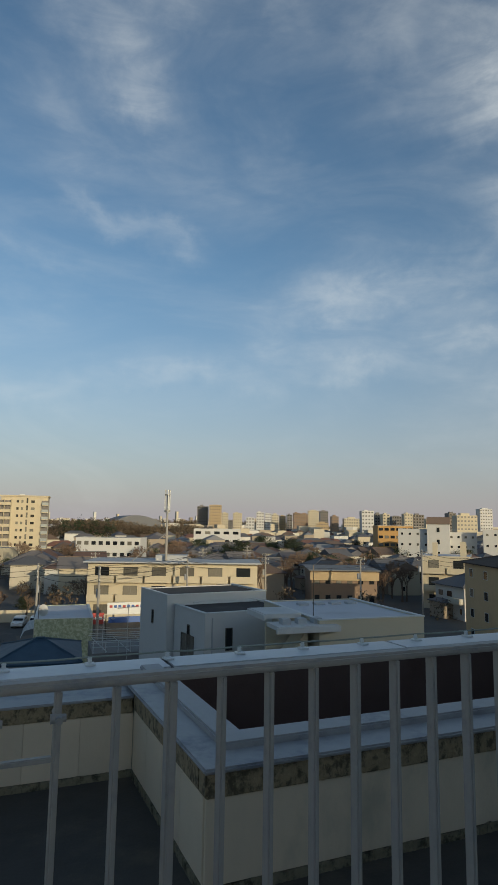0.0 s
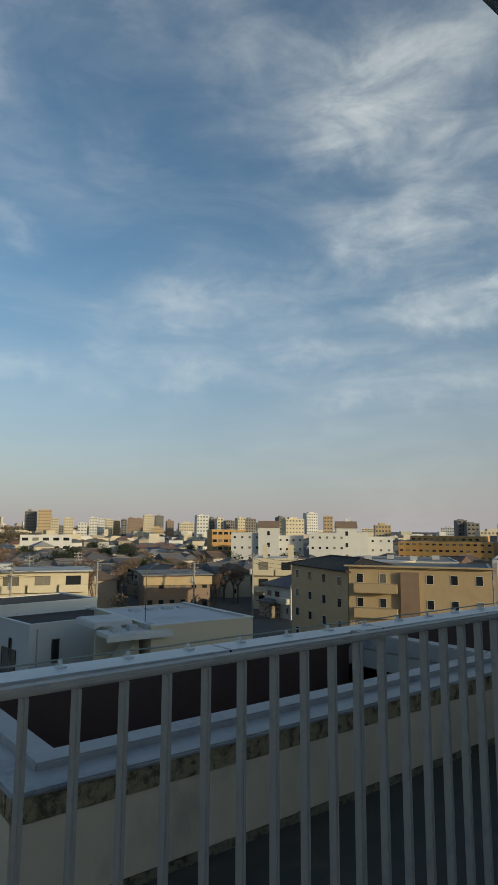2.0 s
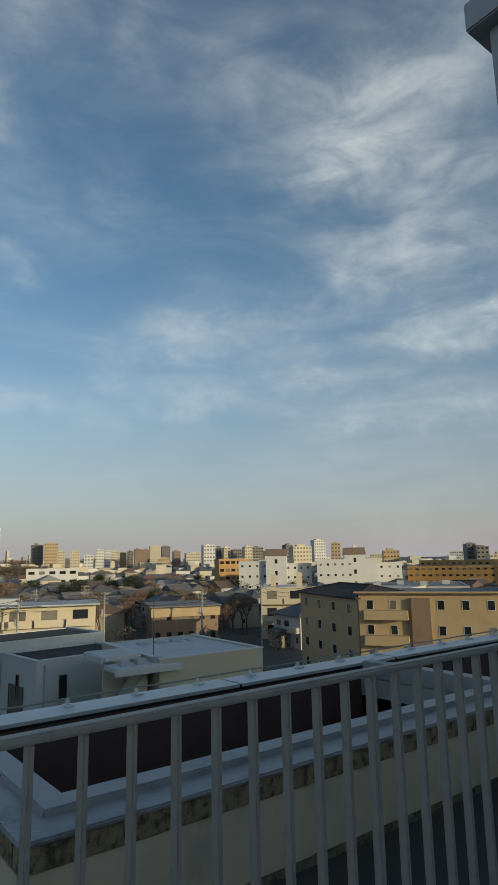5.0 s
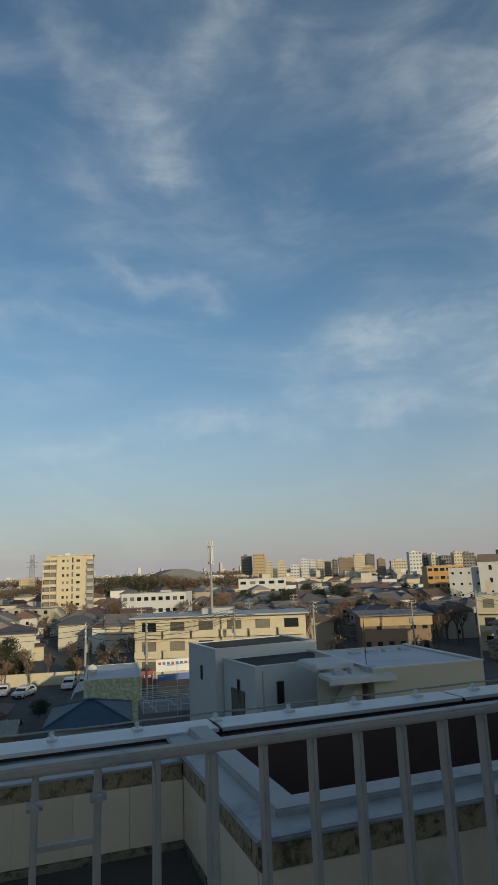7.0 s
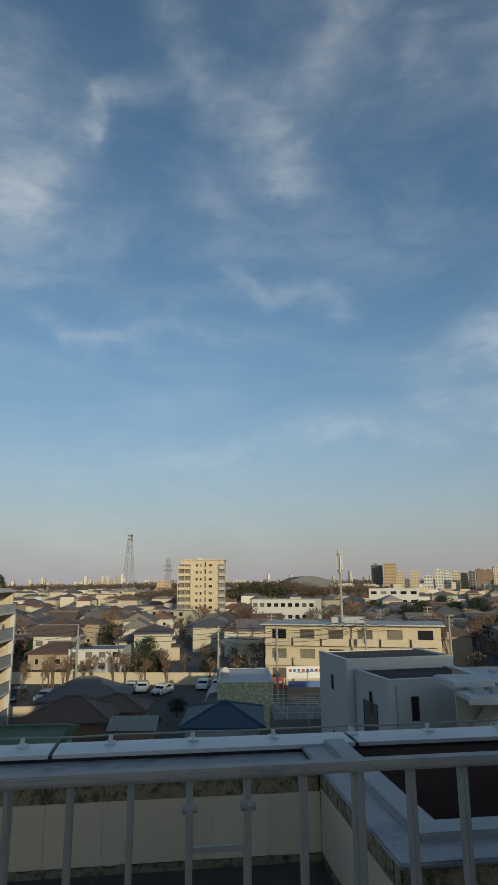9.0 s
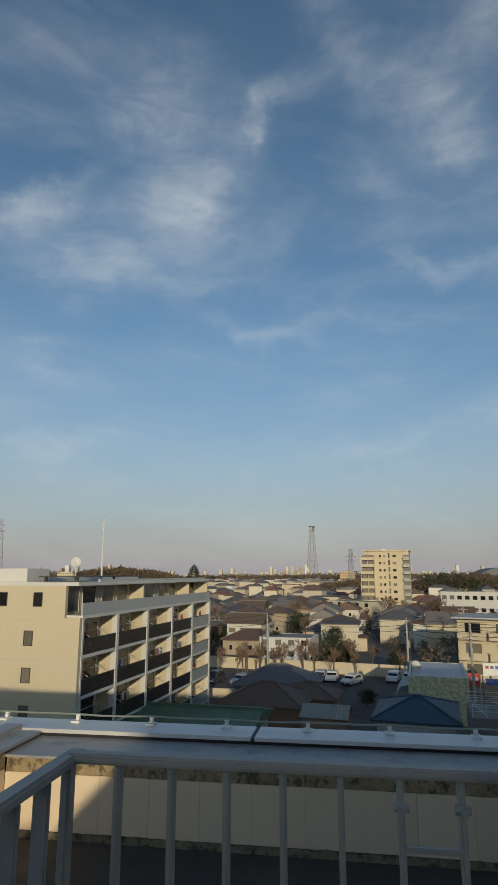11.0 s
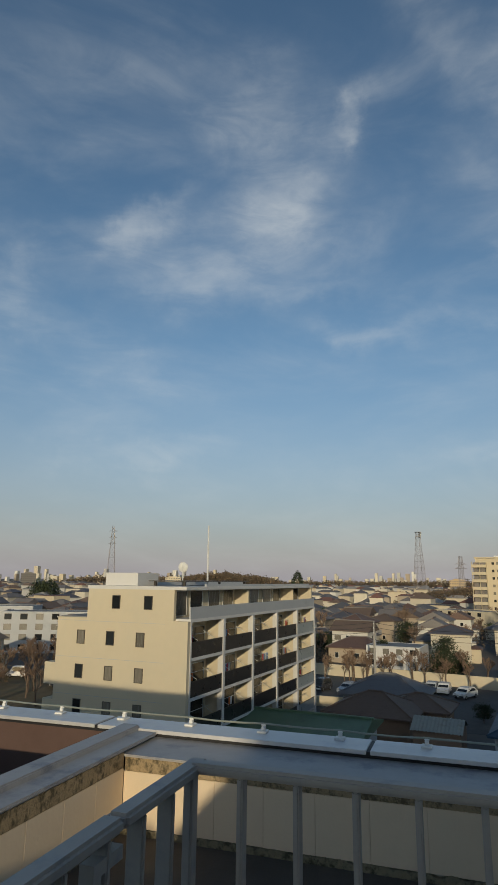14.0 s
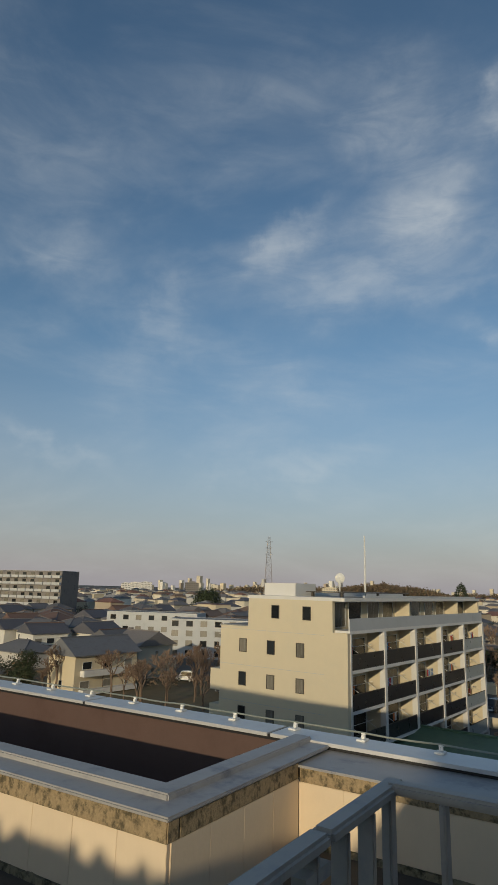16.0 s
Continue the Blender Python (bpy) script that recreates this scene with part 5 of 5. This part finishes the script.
# ---- trees and woods ----
def bare_tree(name, seed, h):
    """A leafless tree: tapered trunk, limbs that fork, and a crown of fine twigs."""
    r = random.Random(seed)
    wood, twigs = Geo(), Geo()

    def grow(p, way, length, rad, level):
        q = p + way * length
        rad = max(rad, 0.03)
        (wood if level < 3 else twigs).tube(p, q, rad, max(rad * 0.62, 0.026), 6 if level < 2 else 4 if level < 3 else 3)
        if level >= 5:
            return
        for _ in range(3 if level < 4 else 4):
            bend = Vector((r.uniform(-1, 1), r.uniform(-1, 1), r.uniform(-0.25, 0.8)))
            grow(p + way * length * r.uniform(0.55, 1.0), (way + bend * (0.75 if level else 0.55)).normalized(), length * r.uniform(0.58, 0.78), rad * 0.55, level + 1)

    grow(Vector((0, 0, 0)), Vector((0.03, 0.02, 1)).normalized(), h * 0.3, h * 0.022, 0)
    t = thing(name, "bare winter tree with fine brown twigs", "tree", group="bare trees")
    part("trunk", wood, BARK, t)
    part("crown", twigs, TWIG, t, "bare brown twigs")
    return t


def leafy_tree(seed, h, spread):
    r = random.Random(seed)
    t = thing("evergreen_tree", "dark evergreen tree with an uneven crown", "tree", group="evergreen trees")
    wood = Geo().tube((0, 0, 0), (0, 0, h * 0.55), h * 0.03, h * 0.015, 7)
    leaves = Geo()
    centres = [Vector((r.gauss(0, spread * 0.42), r.gauss(0, spread * 0.42), h * r.uniform(0.3, 0.98))) for _ in range(40)]
    for c in centres:
        wood.tube((0, 0, h * 0.35), tuple(c), h * 0.012, h * 0.004, 4)
        for _ in range(110):
            p = c + Vector((r.gauss(0, 1), r.gauss(0, 1), r.gauss(0, 0.75))) * spread * 0.2
            a, b = [Vector((r.uniform(-1, 1), r.uniform(-1, 1), r.uniform(-1, 1))) * 0.17 for _ in range(2)]
            leaves.face(p - a, p + b, p + a, p - b)
    part("trunk", wood, BARK, t)
    part("crown", leaves, LEAF, t, "dense dark green leaves")
    return t


bares = [bare_tree("bare_tree", 31, 9.0), bare_tree("bare_tree", 32, 7.5), bare_tree("bare_tree", 33, 10.5)]
greens = [leafy_tree(41, 7.0, 3.4), leafy_tree(42, 9.0, 3.8)]
rng = random.Random(12)
PLANTED = set()


def plant(models, spots_, low=0.8, high=1.2):
    for x, y in spots_:
        t = rng.choice(models)
        s = rng.uniform(low, high)
        if t not in PLANTED:
            PLANTED.add(t)
            t.matrix_world = pose(x, y, G, 0, 0, rng.uniform(0, 360))
            t.scale = (s, s, s)
        else:
            copy_thing(t, pose(x, y, G, 0, 0, rng.uniform(0, 360))).scale = (s, s, s)


plant(bares, [(-18 + rng.uniform(0, 24), 108.5 + rng.uniform(0, 2.5)) for _ in range(12)], 0.5, 0.8)
plant(greens, [(3.2, 84), (-2.2, 63), (-4.5, 84)], 0.28, 0.35)
plant(bares, [(-58.8, 73.3), (-72.3, 74.0), (-59.5, 82.3), (-64, 70), (-50, 86), (-54, 92), (-66, 90), (-47, 78), (-76, 68), (-56, 100), (-62, 104), (-70, 108), (-45, 96)])
plant(bares, [(-78 + rng.uniform(0, 38), 66 + rng.uniform(0, 42)) for _ in range(26)], 0.6, 1.05)
plant(bares, [(-14, 111), (-10.5, 112), (-17, 110), (-6, 112), (1.5, 112.5), (5, 111), (-20, 104), (-23, 99), (-26, 108), (9, 106), (14, 112), (20, 116), (26, 118)], 0.6, 1.0)
plant(greens, [(-2.5, 115.5), (0.8, 115), (-0.6, 117), (9.5, 118)], 0.38, 0.55)
plant(greens, [(-86, 70), (-89, 66), (-83.5, 68), (-91, 72)], 0.4, 0.6)
# cherry rows and garden trees across the right of the town
plant(bares, [(50 + rng.uniform(0, 55), 118 + rng.uniform(0, 45)) for _ in range(34)], 0.8, 1.3)
plant(bares, [(78 + rng.uniform(0, 26), 108 + rng.uniform(0, 18)) for _ in range(12)], 0.8, 1.2)
plant(bares, [(20 + rng.uniform(0, 90), 170 + rng.uniform(0, 90)) for _ in range(40)], 0.9, 1.4)
plant(greens, [(60 + rng.uniform(0, 110), 140 + rng.uniform(0, 120)) for _ in range(26)], 0.7, 1.2)
plant(greens, [(-120 + rng.uniform(0, 170), 130 + rng.uniform(0, 120)) for _ in range(26)], 0.45, 0.75)
plant(bares, [(-120 + rng.uniform(0, 150), 130 + rng.uniform(0, 120)) for _ in range(34)], 0.8, 1.3)

gaps = []
while len(gaps) < 110:
    r, aa = math.sqrt(rng.uniform(112 ** 2, 300 ** 2)), radians(rng.uniform(8, 62))
    x, y = r * math.sin(aa), r * math.cos(aa)
    if not any((x - a) ** 2 + (y - b) ** 2 < (c - 1.5) ** 2 for a, b, c in TAKEN):
        gaps.append((x, y))
plant(bares, gaps[:85], 0.7, 1.15)
plant(greens, gaps[85:], 0.5, 0.9)


def woods(name, label, clumps, mat, size):
    """Far trees as many small leaf-like clumps. clumps: centre x, y, ground z, half width, half depth, height."""
    g = Geo()
    r = random.Random(len(clumps) * 13 + 5)
    for cx, cy, cz, hw, hd, hh, n in clumps:
        for _ in range(n):
            u, v = r.uniform(-1, 1), r.uniform(-1, 1)
            top = cz + hh * (1 - 0.8 * u * u) * (0.8 + 0.25 * noise.noise(Vector((u * 6, v * 3, cx)))) if hh else cz
            p = Vector((cx + u * hw, cy + v * hd, top - abs(r.gauss(0, 1)) * hh * 0.22))
            for _k in range(3):
                a = Vector((r.uniform(-1, 1), r.uniform(-1, 1), r.uniform(-1, 1))) * size
                b = Vector((r.uniform(-1, 1), r.uniform(-1, 1), r.uniform(-1, 1))) * size
                o = p + Vector((r.gauss(0, 1), r.gauss(0, 1), r.gauss(0, 0.8))) * size
                g.face(o - a, o + b, o + a)
    return tagged(new(name, g.mesh(name, mat)), label, "woods", kind="stuff")


shrubs = []
while len(shrubs) < 620:
    r, aa = math.sqrt(rng.uniform(108 ** 2, 420 ** 2)), radians(rng.uniform(-52, 64))
    x, y = r * math.sin(aa), r * math.cos(aa)
    if any((x - a) ** 2 + (y - b) ** 2 < (c + 0.5) ** 2 for a, b, c in TAKEN):
        continue
    hh = rng.uniform(2.5, 6.5)
    shrubs.append((x, y, G, hh * 0.42, hh * 0.42, hh, int(hh * 13)))
woods("garden_shrubs", "brown winter shrubs and small garden trees between the houses", shrubs, WOODS, 0.32)
woods("winter_woods", "bare brown winter woods on a low rise", [(80, 425, G, 55, 30, 19.5, 9500), (140, 440, G, 40, 20, 17, 3400), (20, 470, G, 60, 25, 15, 4400)], WOODS, 0.7)
woods("far_wooded_hill", "low wooded hill on the horizon", [(-330, 900, G, 110, 40, 28, 9000), (-520, 980, G, 200, 40, 24, 3600), (60, 1100, G, 260, 40, 22, 4200), (-170, 1150, G, 230, 40, 18, 3600), (420, 1050, G, 260, 40, 24, 3600)], WOODS, 1.7)
woods("dark_pines", "dark pines above the winter woods", [(52, 400, G, 5, 4, 19.5, 120), (60, 398, G, 5, 4, 21.5, 140), (69, 396, G, 5, 4, 20, 110), (78, 394, G, 5, 4, 19.5, 90), (-228, 940, G, 10, 8, 36, 900), (-246, 334, G, 6, 5, 17, 420), (-236, 330, G, 6, 5, 17.5, 420), (-350, 270, G, 12, 8, 17, 320)], LEAF, 0.9)
hill = Geo()
for k in range(24):
    u0, u1 = -1 + k / 12, -1 + (k + 1) / 12
    z0, z1 = [G + 22.5 * (1 - 0.5 * u * u) for u in (u0, u1)]
    hill.face((145 + 30 * u0, 600, G), (145 + 30 * u1, 600, G), (145 + 30 * u1, 600, z1), (145 + 30 * u0, 600, z0))
    hill.face((145 + 30 * u0, 600, z0), (145 + 30 * u1, 600, z1), (145 + 30 * u1, 650, z1), (145 + 30 * u0, 650, z0))
tagged(new("arched_hall", hill.mesh("arched_hall", SLATE)), "far hall with a low arched dark roof", "hall")


# ---- lattice towers, mast ----
def lattice(name, label, x, y, h, base, top, bays, dishes=False, arms=0):
    t = thing(name, label, "lattice tower", pose(x, y, G, 0, 0, 25))
    def corner(k, z):
        s = base + (top - base) * min(1, z / h)
        return Vector(((-s, s, s, -s)[k] / 2, (-s, -s, s, s)[k] / 2, z))
    for k in range(4):
        part("leg", Geo().tube(corner(k, 0), corner(k, h), 0.22, 0.14, 5), PYLON, t)
    for b in range(bays):
        z0, z1 = h * b / bays, h * (b + 1) / bays
        g = Geo()
        for k in range(4):
            g.tube(corner(k, z0), corner((k + 1) % 4, z1), 0.08, n=4).tube(corner((k + 1) % 4, z0), corner(k, z1), 0.08, n=4).tube(corner(k, z1), corner((k + 1) % 4, z1), 0.08, n=4)
        part("bracing", g, PYLON, t)
    for a in range(arms):
        z = h * (0.72 + 0.1 * a)
        part("cross_arm", Geo().tube((-5.5, 0, z), (5.5, 0, z), 0.18, n=4).tube((-5.5, 0, z), (0, 0, z + 2), 0.12, n=4).tube((5.5, 0, z), (0, 0, z + 2), 0.12, n=4), PYLON, t)
    if dishes:
        for k in range(5):
            part("dish", Geo().tube((top / 2 + 0.2, (k - 2) * 1.2, h - 1 - 2 * (k % 3)), (top / 2 + 1.2, (k - 2) * 1.2, h - 1 - 2 * (k % 3)), 1.3, 1.0, 10), WFRAME, t, "white drum antenna")
        part("head_frame", Geo().box(-top * 0.8, top * 0.8, -top * 0.8, top * 0.8, h - 0.3, h + 0.2), PYLON, t)
        part("lower_frame", Geo().box(-top * 0.7, top * 0.7, -top * 0.7, top * 0.7, h - 5.2, h - 4.8), PYLON, t)
    return t


lattice("radio_tower", "tall lattice radio tower with white drum antennas", -33.5, 683, 68, 11.5, 3.2, 11, dishes=True)
lattice("power_pylon", "grey power pylon with cross arms", -466, 792, 90, 13, 3.0, 12, arms=3)
lattice("power_pylon", "small distant lattice pylon", 7.3, 616, 40, 5, 2.5, 8, arms=2)
mast = thing("antenna_mast", "slim grey antenna mast standing on a roof, with panel antennas", "antenna mast", pose(31.5, 105.5, -5.95))
part("pole", Geo().tube((0, 0, 0), (0, 0, 12.0), 0.24, 0.15, 10), POLE, mast)
for k in range(3):
    w = k * 2.1 + 0.4
    part("panel_antenna", Geo().box(-0.12, 0.12, -0.08, 0.08, 9.0, 13.0), WFRAME, mast, "white panel antenna", at=pose(0.42 * math.cos(w), 0.42 * math.sin(w), 0, 0, 0, math.degrees(w)))
part("collar", Geo().tube((0, 0, 9.2), (0, 0, 9.5), 0.5, n=10).tube((0, 0, 12.0), (0, 0, 12.2), 0.45, n=10), POLE, mast)
part("stay", Geo().tube((0.1, 0, 5.5), (-6.5, -0.5, 0.4), 0.06, n=5), POLE, mast, "diagonal steel stay")


# ---- utility poles and cables ----
def utility_pole(x, y, h, turn):
    t = thing("utility_pole", "grey concrete utility pole with cross arms and a transformer", "utility pole", pose(x, y, G, 0, 0, turn), "utility poles")
    part("pole", Geo().tube((0, 0, 0), (0, 0, h), 0.2, 0.13, 8), POLE, t)
    for k in range(3):
        part("cross_arm", Geo().box(-0.95, 0.95, -0.05, 0.05, h - 0.5 - k * 0.75, h - 0.4 - k * 0.75), POLE, t)
        for xx in (-0.8, -0.3, 0.3, 0.8):
            part("insulator", Geo().tube((xx, 0, h - 0.4 - k * 0.75), (xx, 0, h - 0.2 - k * 0.75), 0.06, 0.04, 5), WFRAME, t, "white insulator")
    part("transformer", Geo().tube((0.42, 0, h - 4), (0.42, 0, h - 3.0), 0.26, n=10), GREYW, t, "grey pole transformer")
    return t


POLES = [(9.1, 91.1, 10.5), (15.2, 78.5, 11.0), (-12.3, 107, 10), (33, 98, 11), (50, 104, 11), (66, 97, 10.5), (76, 92, 12), (84, 88, 11), (-30, 106, 10), (-48, 104, 10), (-66, 97, 10), (-56, 88, 9.5), (47, 130, 11), (62, 140, 11), (24, 132, 10)]
for k, (x, y, h) in enumerate(POLES):
    utility_pole(x, y, h, 80 + 7 * k)


def cable(p, q, drop):
    g = Geo()
    pts_ = [Vector(p).lerp(Vector(q), k / 10) - Vector((0, 0, drop * 4 * (k / 10) * (1 - k / 10))) for k in range(11)]
    g.path(pts_, 0.03, 4)
    return tagged(new("overhead_cable", g.mesh("overhead_cable", CABLE)), "thin black overhead cable between utility poles", "cable", "overhead cables")


for a, b in ((0, 1), (0, 2), (0, 3), (1, 3), (3, 4), (4, 5), (5, 6), (6, 7), (2, 8), (8, 9), (9, 10), (9, 11), (12, 13), (14, 12), (4, 12)):
    (x0, y0, h0), (x1, y1, h1) = POLES[a], POLES[b]
    for k in range(3):
        cable((x0, y0 + 0.3 * k - 0.3, G + h0 - 0.2 - 0.75 * k), (x1, y1 + 0.3 * k - 0.3, G + h1 - 0.2 - 0.75 * k), 0.7)


# ---- car park: wall, cars ----
fence = setting("wall_car_park", Geo().box(-40, 22, -0.12, 0.12, 0, 1.9), CREAM, "long cream boundary wall beyond the car park", "wall")
fence.matrix_world = pose(-4, 111.2, G, 0, 0, -12)
kerb = setting("wall_garden", Geo().box(0, 12, -0.15, 0.15, 0, 1.3), CREAM, "low cream garden wall", "wall")
kerb.matrix_world = pose(-26, 87.6, G, 0, 0, -3)


def car(x, y, turn, tall, label):
    t = thing("car", label, "car", pose(x, y, G + 0.02, 0, 0, turn), "parked cars")
    L, W, H = (3.4, 1.48, 1.75) if tall else (4.3, 1.7, 1.48)
    prof = [(-L / 2, 0.3), (-L / 2, 0.75), (-L / 2 + (0.55 if tall else 1.0), 0.95), (-L / 2 + (1.0 if tall else 1.7), H), (L / 2 - (0.35 if tall else 0.9), H), (L / 2 - 0.02, 0.95), (L / 2, 0.7), (L / 2, 0.3)]
    g = Geo()
    for s in (0, 1):
        pts_ = [(px, (-W / 2 if s == 0 else W / 2) * (0.88 if pz > 1.0 else 1), pz) for px, pz in prof]
        g.face(*(pts_ if s else pts_[::-1]))
    for k in range(len(prof)):
        (xa, za), (xb_, zb) = prof[k], prof[(k + 1) % len(prof)]
        ya, yb_ = W / 2 * (0.88 if za > 1.0 else 1), W / 2 * (0.88 if zb > 1.0 else 1)
        g.face((xa, -ya, za), (xa, ya, za), (xb_, yb_, zb), (xb_, -yb_, zb))
    body = part("body", g, CARPAINT, t)
    a, b = prof[2], prof[3]
    e = 0.03
    part("windscreen", Geo().face((a[0] - e, -W * 0.44, a[1] + 0.05), (a[0] - e, W * 0.44, a[1] + 0.05), (b[0] - e, W * 0.40, b[1] - 0.06), (b[0] - e, -W * 0.40, b[1] - 0.06)), GLASS, t)
    for s in (-1, 1):
        part("side_window", Geo().face((a[0] + 0.3, s * (W / 2 * 0.97 + 0.01), 1.0), (L / 2 - 0.4, s * (W / 2 * 0.97 + 0.01), 1.0), (prof[4][0] - 0.15, s * (W / 2 * 0.885 + 0.02), H - 0.12), (b[0] + 0.12, s * (W / 2 * 0.885 + 0.02), H - 0.12)), GLASS, t)
        part("headlight", Geo().box(-L / 2 - 0.02, -L / 2 + 0.06, s * W * 0.33 - 0.15, s * W * 0.33 + 0.15, 0.66, 0.80), LAMPGLASS, t)
        for wx in (-L / 2 + 0.7, L / 2 - 0.7):
            wheel = part("wheel", Geo().tube((wx, s * (W / 2 - 0.18), 0.29), (wx, s * (W / 2 + 0.01), 0.29), 0.29, n=12), TYRE, t)
            part("rim", Geo().tube((wx, s * (W / 2 + 0.012), 0.29), (wx, s * (W / 2 + 0.02), 0.29), 0.19, n=10), STEEL, wheel)
    part("bumper", Geo().box(-L / 2 - 0.05, -L / 2, -W * 0.46, W * 0.46, 0.32, 0.55), CARPAINT, t)
    part("number_plate", Geo().box(-L / 2 - 0.06, -L / 2 - 0.051, -0.16, 0.16, 0.38, 0.50), SIGNWHITE, t)
    return t


car(-19.4, 99.2, 70, True, "white boxy small car parked on asphalt")
car(-15.2, 98.6, 66, False, "pale car parked on asphalt")
car(1.4, 100.6, 62, False, "light saloon car parked on asphalt")
car(-3.4, 103.8, 80, False, "dark car parked beside the boundary wall")
car(-1.6, 103.6, 84, False, "dark car parked beside another")
car(-57.5, 86.5, 30, True, "white small van parked by bare trees")
car(-70.0, 92.0, 20, True, "dark small van parked on grass")
for k in range(5):
    car(8 + k * 2.4, 104.5 - k * 0.5, 75, False, "car parked in a row beside the lane")

# ---- wall panels and mossy skirting of the terrace ----
def panels(owner, a, b, width, face, y0=0.04, y1=0.354):
    """Upright boards along the plan line a to b; face: which way they look, in degrees from -y."""
    a, b = Vector(a), Vector(b)
    n = max(1, round((b - a).length / width))
    step = (b - a).length / n
    ang = math.degrees(math.atan2(b.y - a.y, b.x - a.x))
    me = Geo().box(0.0005, step - 0.0005, -0.012, 0.012, y0, y1).mesh("panel", PANEL, 0.002)
    for k in range(n):
        p = a.lerp(b, k / n)
        ob = part("panel", me, None, owner, at=pose(p.x, p.y, random.uniform(-0.0015, 0.0015), 0, 0, ang))
    foot = Geo()
    r = random.Random(n)
    m = max(n * 26, int((b - a).length / 0.012))
    for k in range(m):
        x0, x1 = (b - a).length * k / m, (b - a).length * (k + 1) / m
        foot.box(x0, x1 + 0.001, -0.012 - r.uniform(0.002, 0.008), 0.01, 0, 0.036 + 0.014 * noise.noise(Vector((k * 0.16, n, 0))) + r.uniform(-0.002, 0.003))
    part("skirting", foot, MOSS, owner, at=pose(a.x, a.y, 0, 0, 0, ang))


panels(alc, (LX - 0.014, ALC + 0.017), (RX + 0.014, ALC + 0.017), 0.29, 0, y1=0.339)
panels(rs, (RX + 0.027, ALC + 0.004), (RX + 0.027, FRONT + 0.05), 0.29, 0)
panels(rf, (RX + 0.02, FRONT + 0.037), (RE - 0.01, FRONT + 0.037), 3.8, 0)
panels(ls, (LX - 0.027, FRONT + 0.05), (LX - 0.027, ALC + 0.004), 0.29, 0)
panels(lf, (-6.0, FRONT + 0.037), (LX - 0.02, FRONT + 0.037), 0.30, 0)

# the town's streets lie a little askew to the terrace
TERRACE = ("floor", "wall_outer", "wall_well", "floor_well", "wall_facade", "wall_alcove", "wall_right", "wall_left", "trim", "coping", "conductor", "guard_rail",
           "side_guard_rail", "rail_bracket", "end_frame", "wall_tower", "kerb", "wall_behind", "ground", "sun", "camera")
SKEW = pose(0, 0, 0, 0, 0, 0.45)
for ob in list(scene.objects):
    if ob.parent is None and ob.type in {"MESH", "EMPTY"} and not ob.name.startswith(TERRACE):
        ob.matrix_basis = SKEW @ ob.matrix_basis
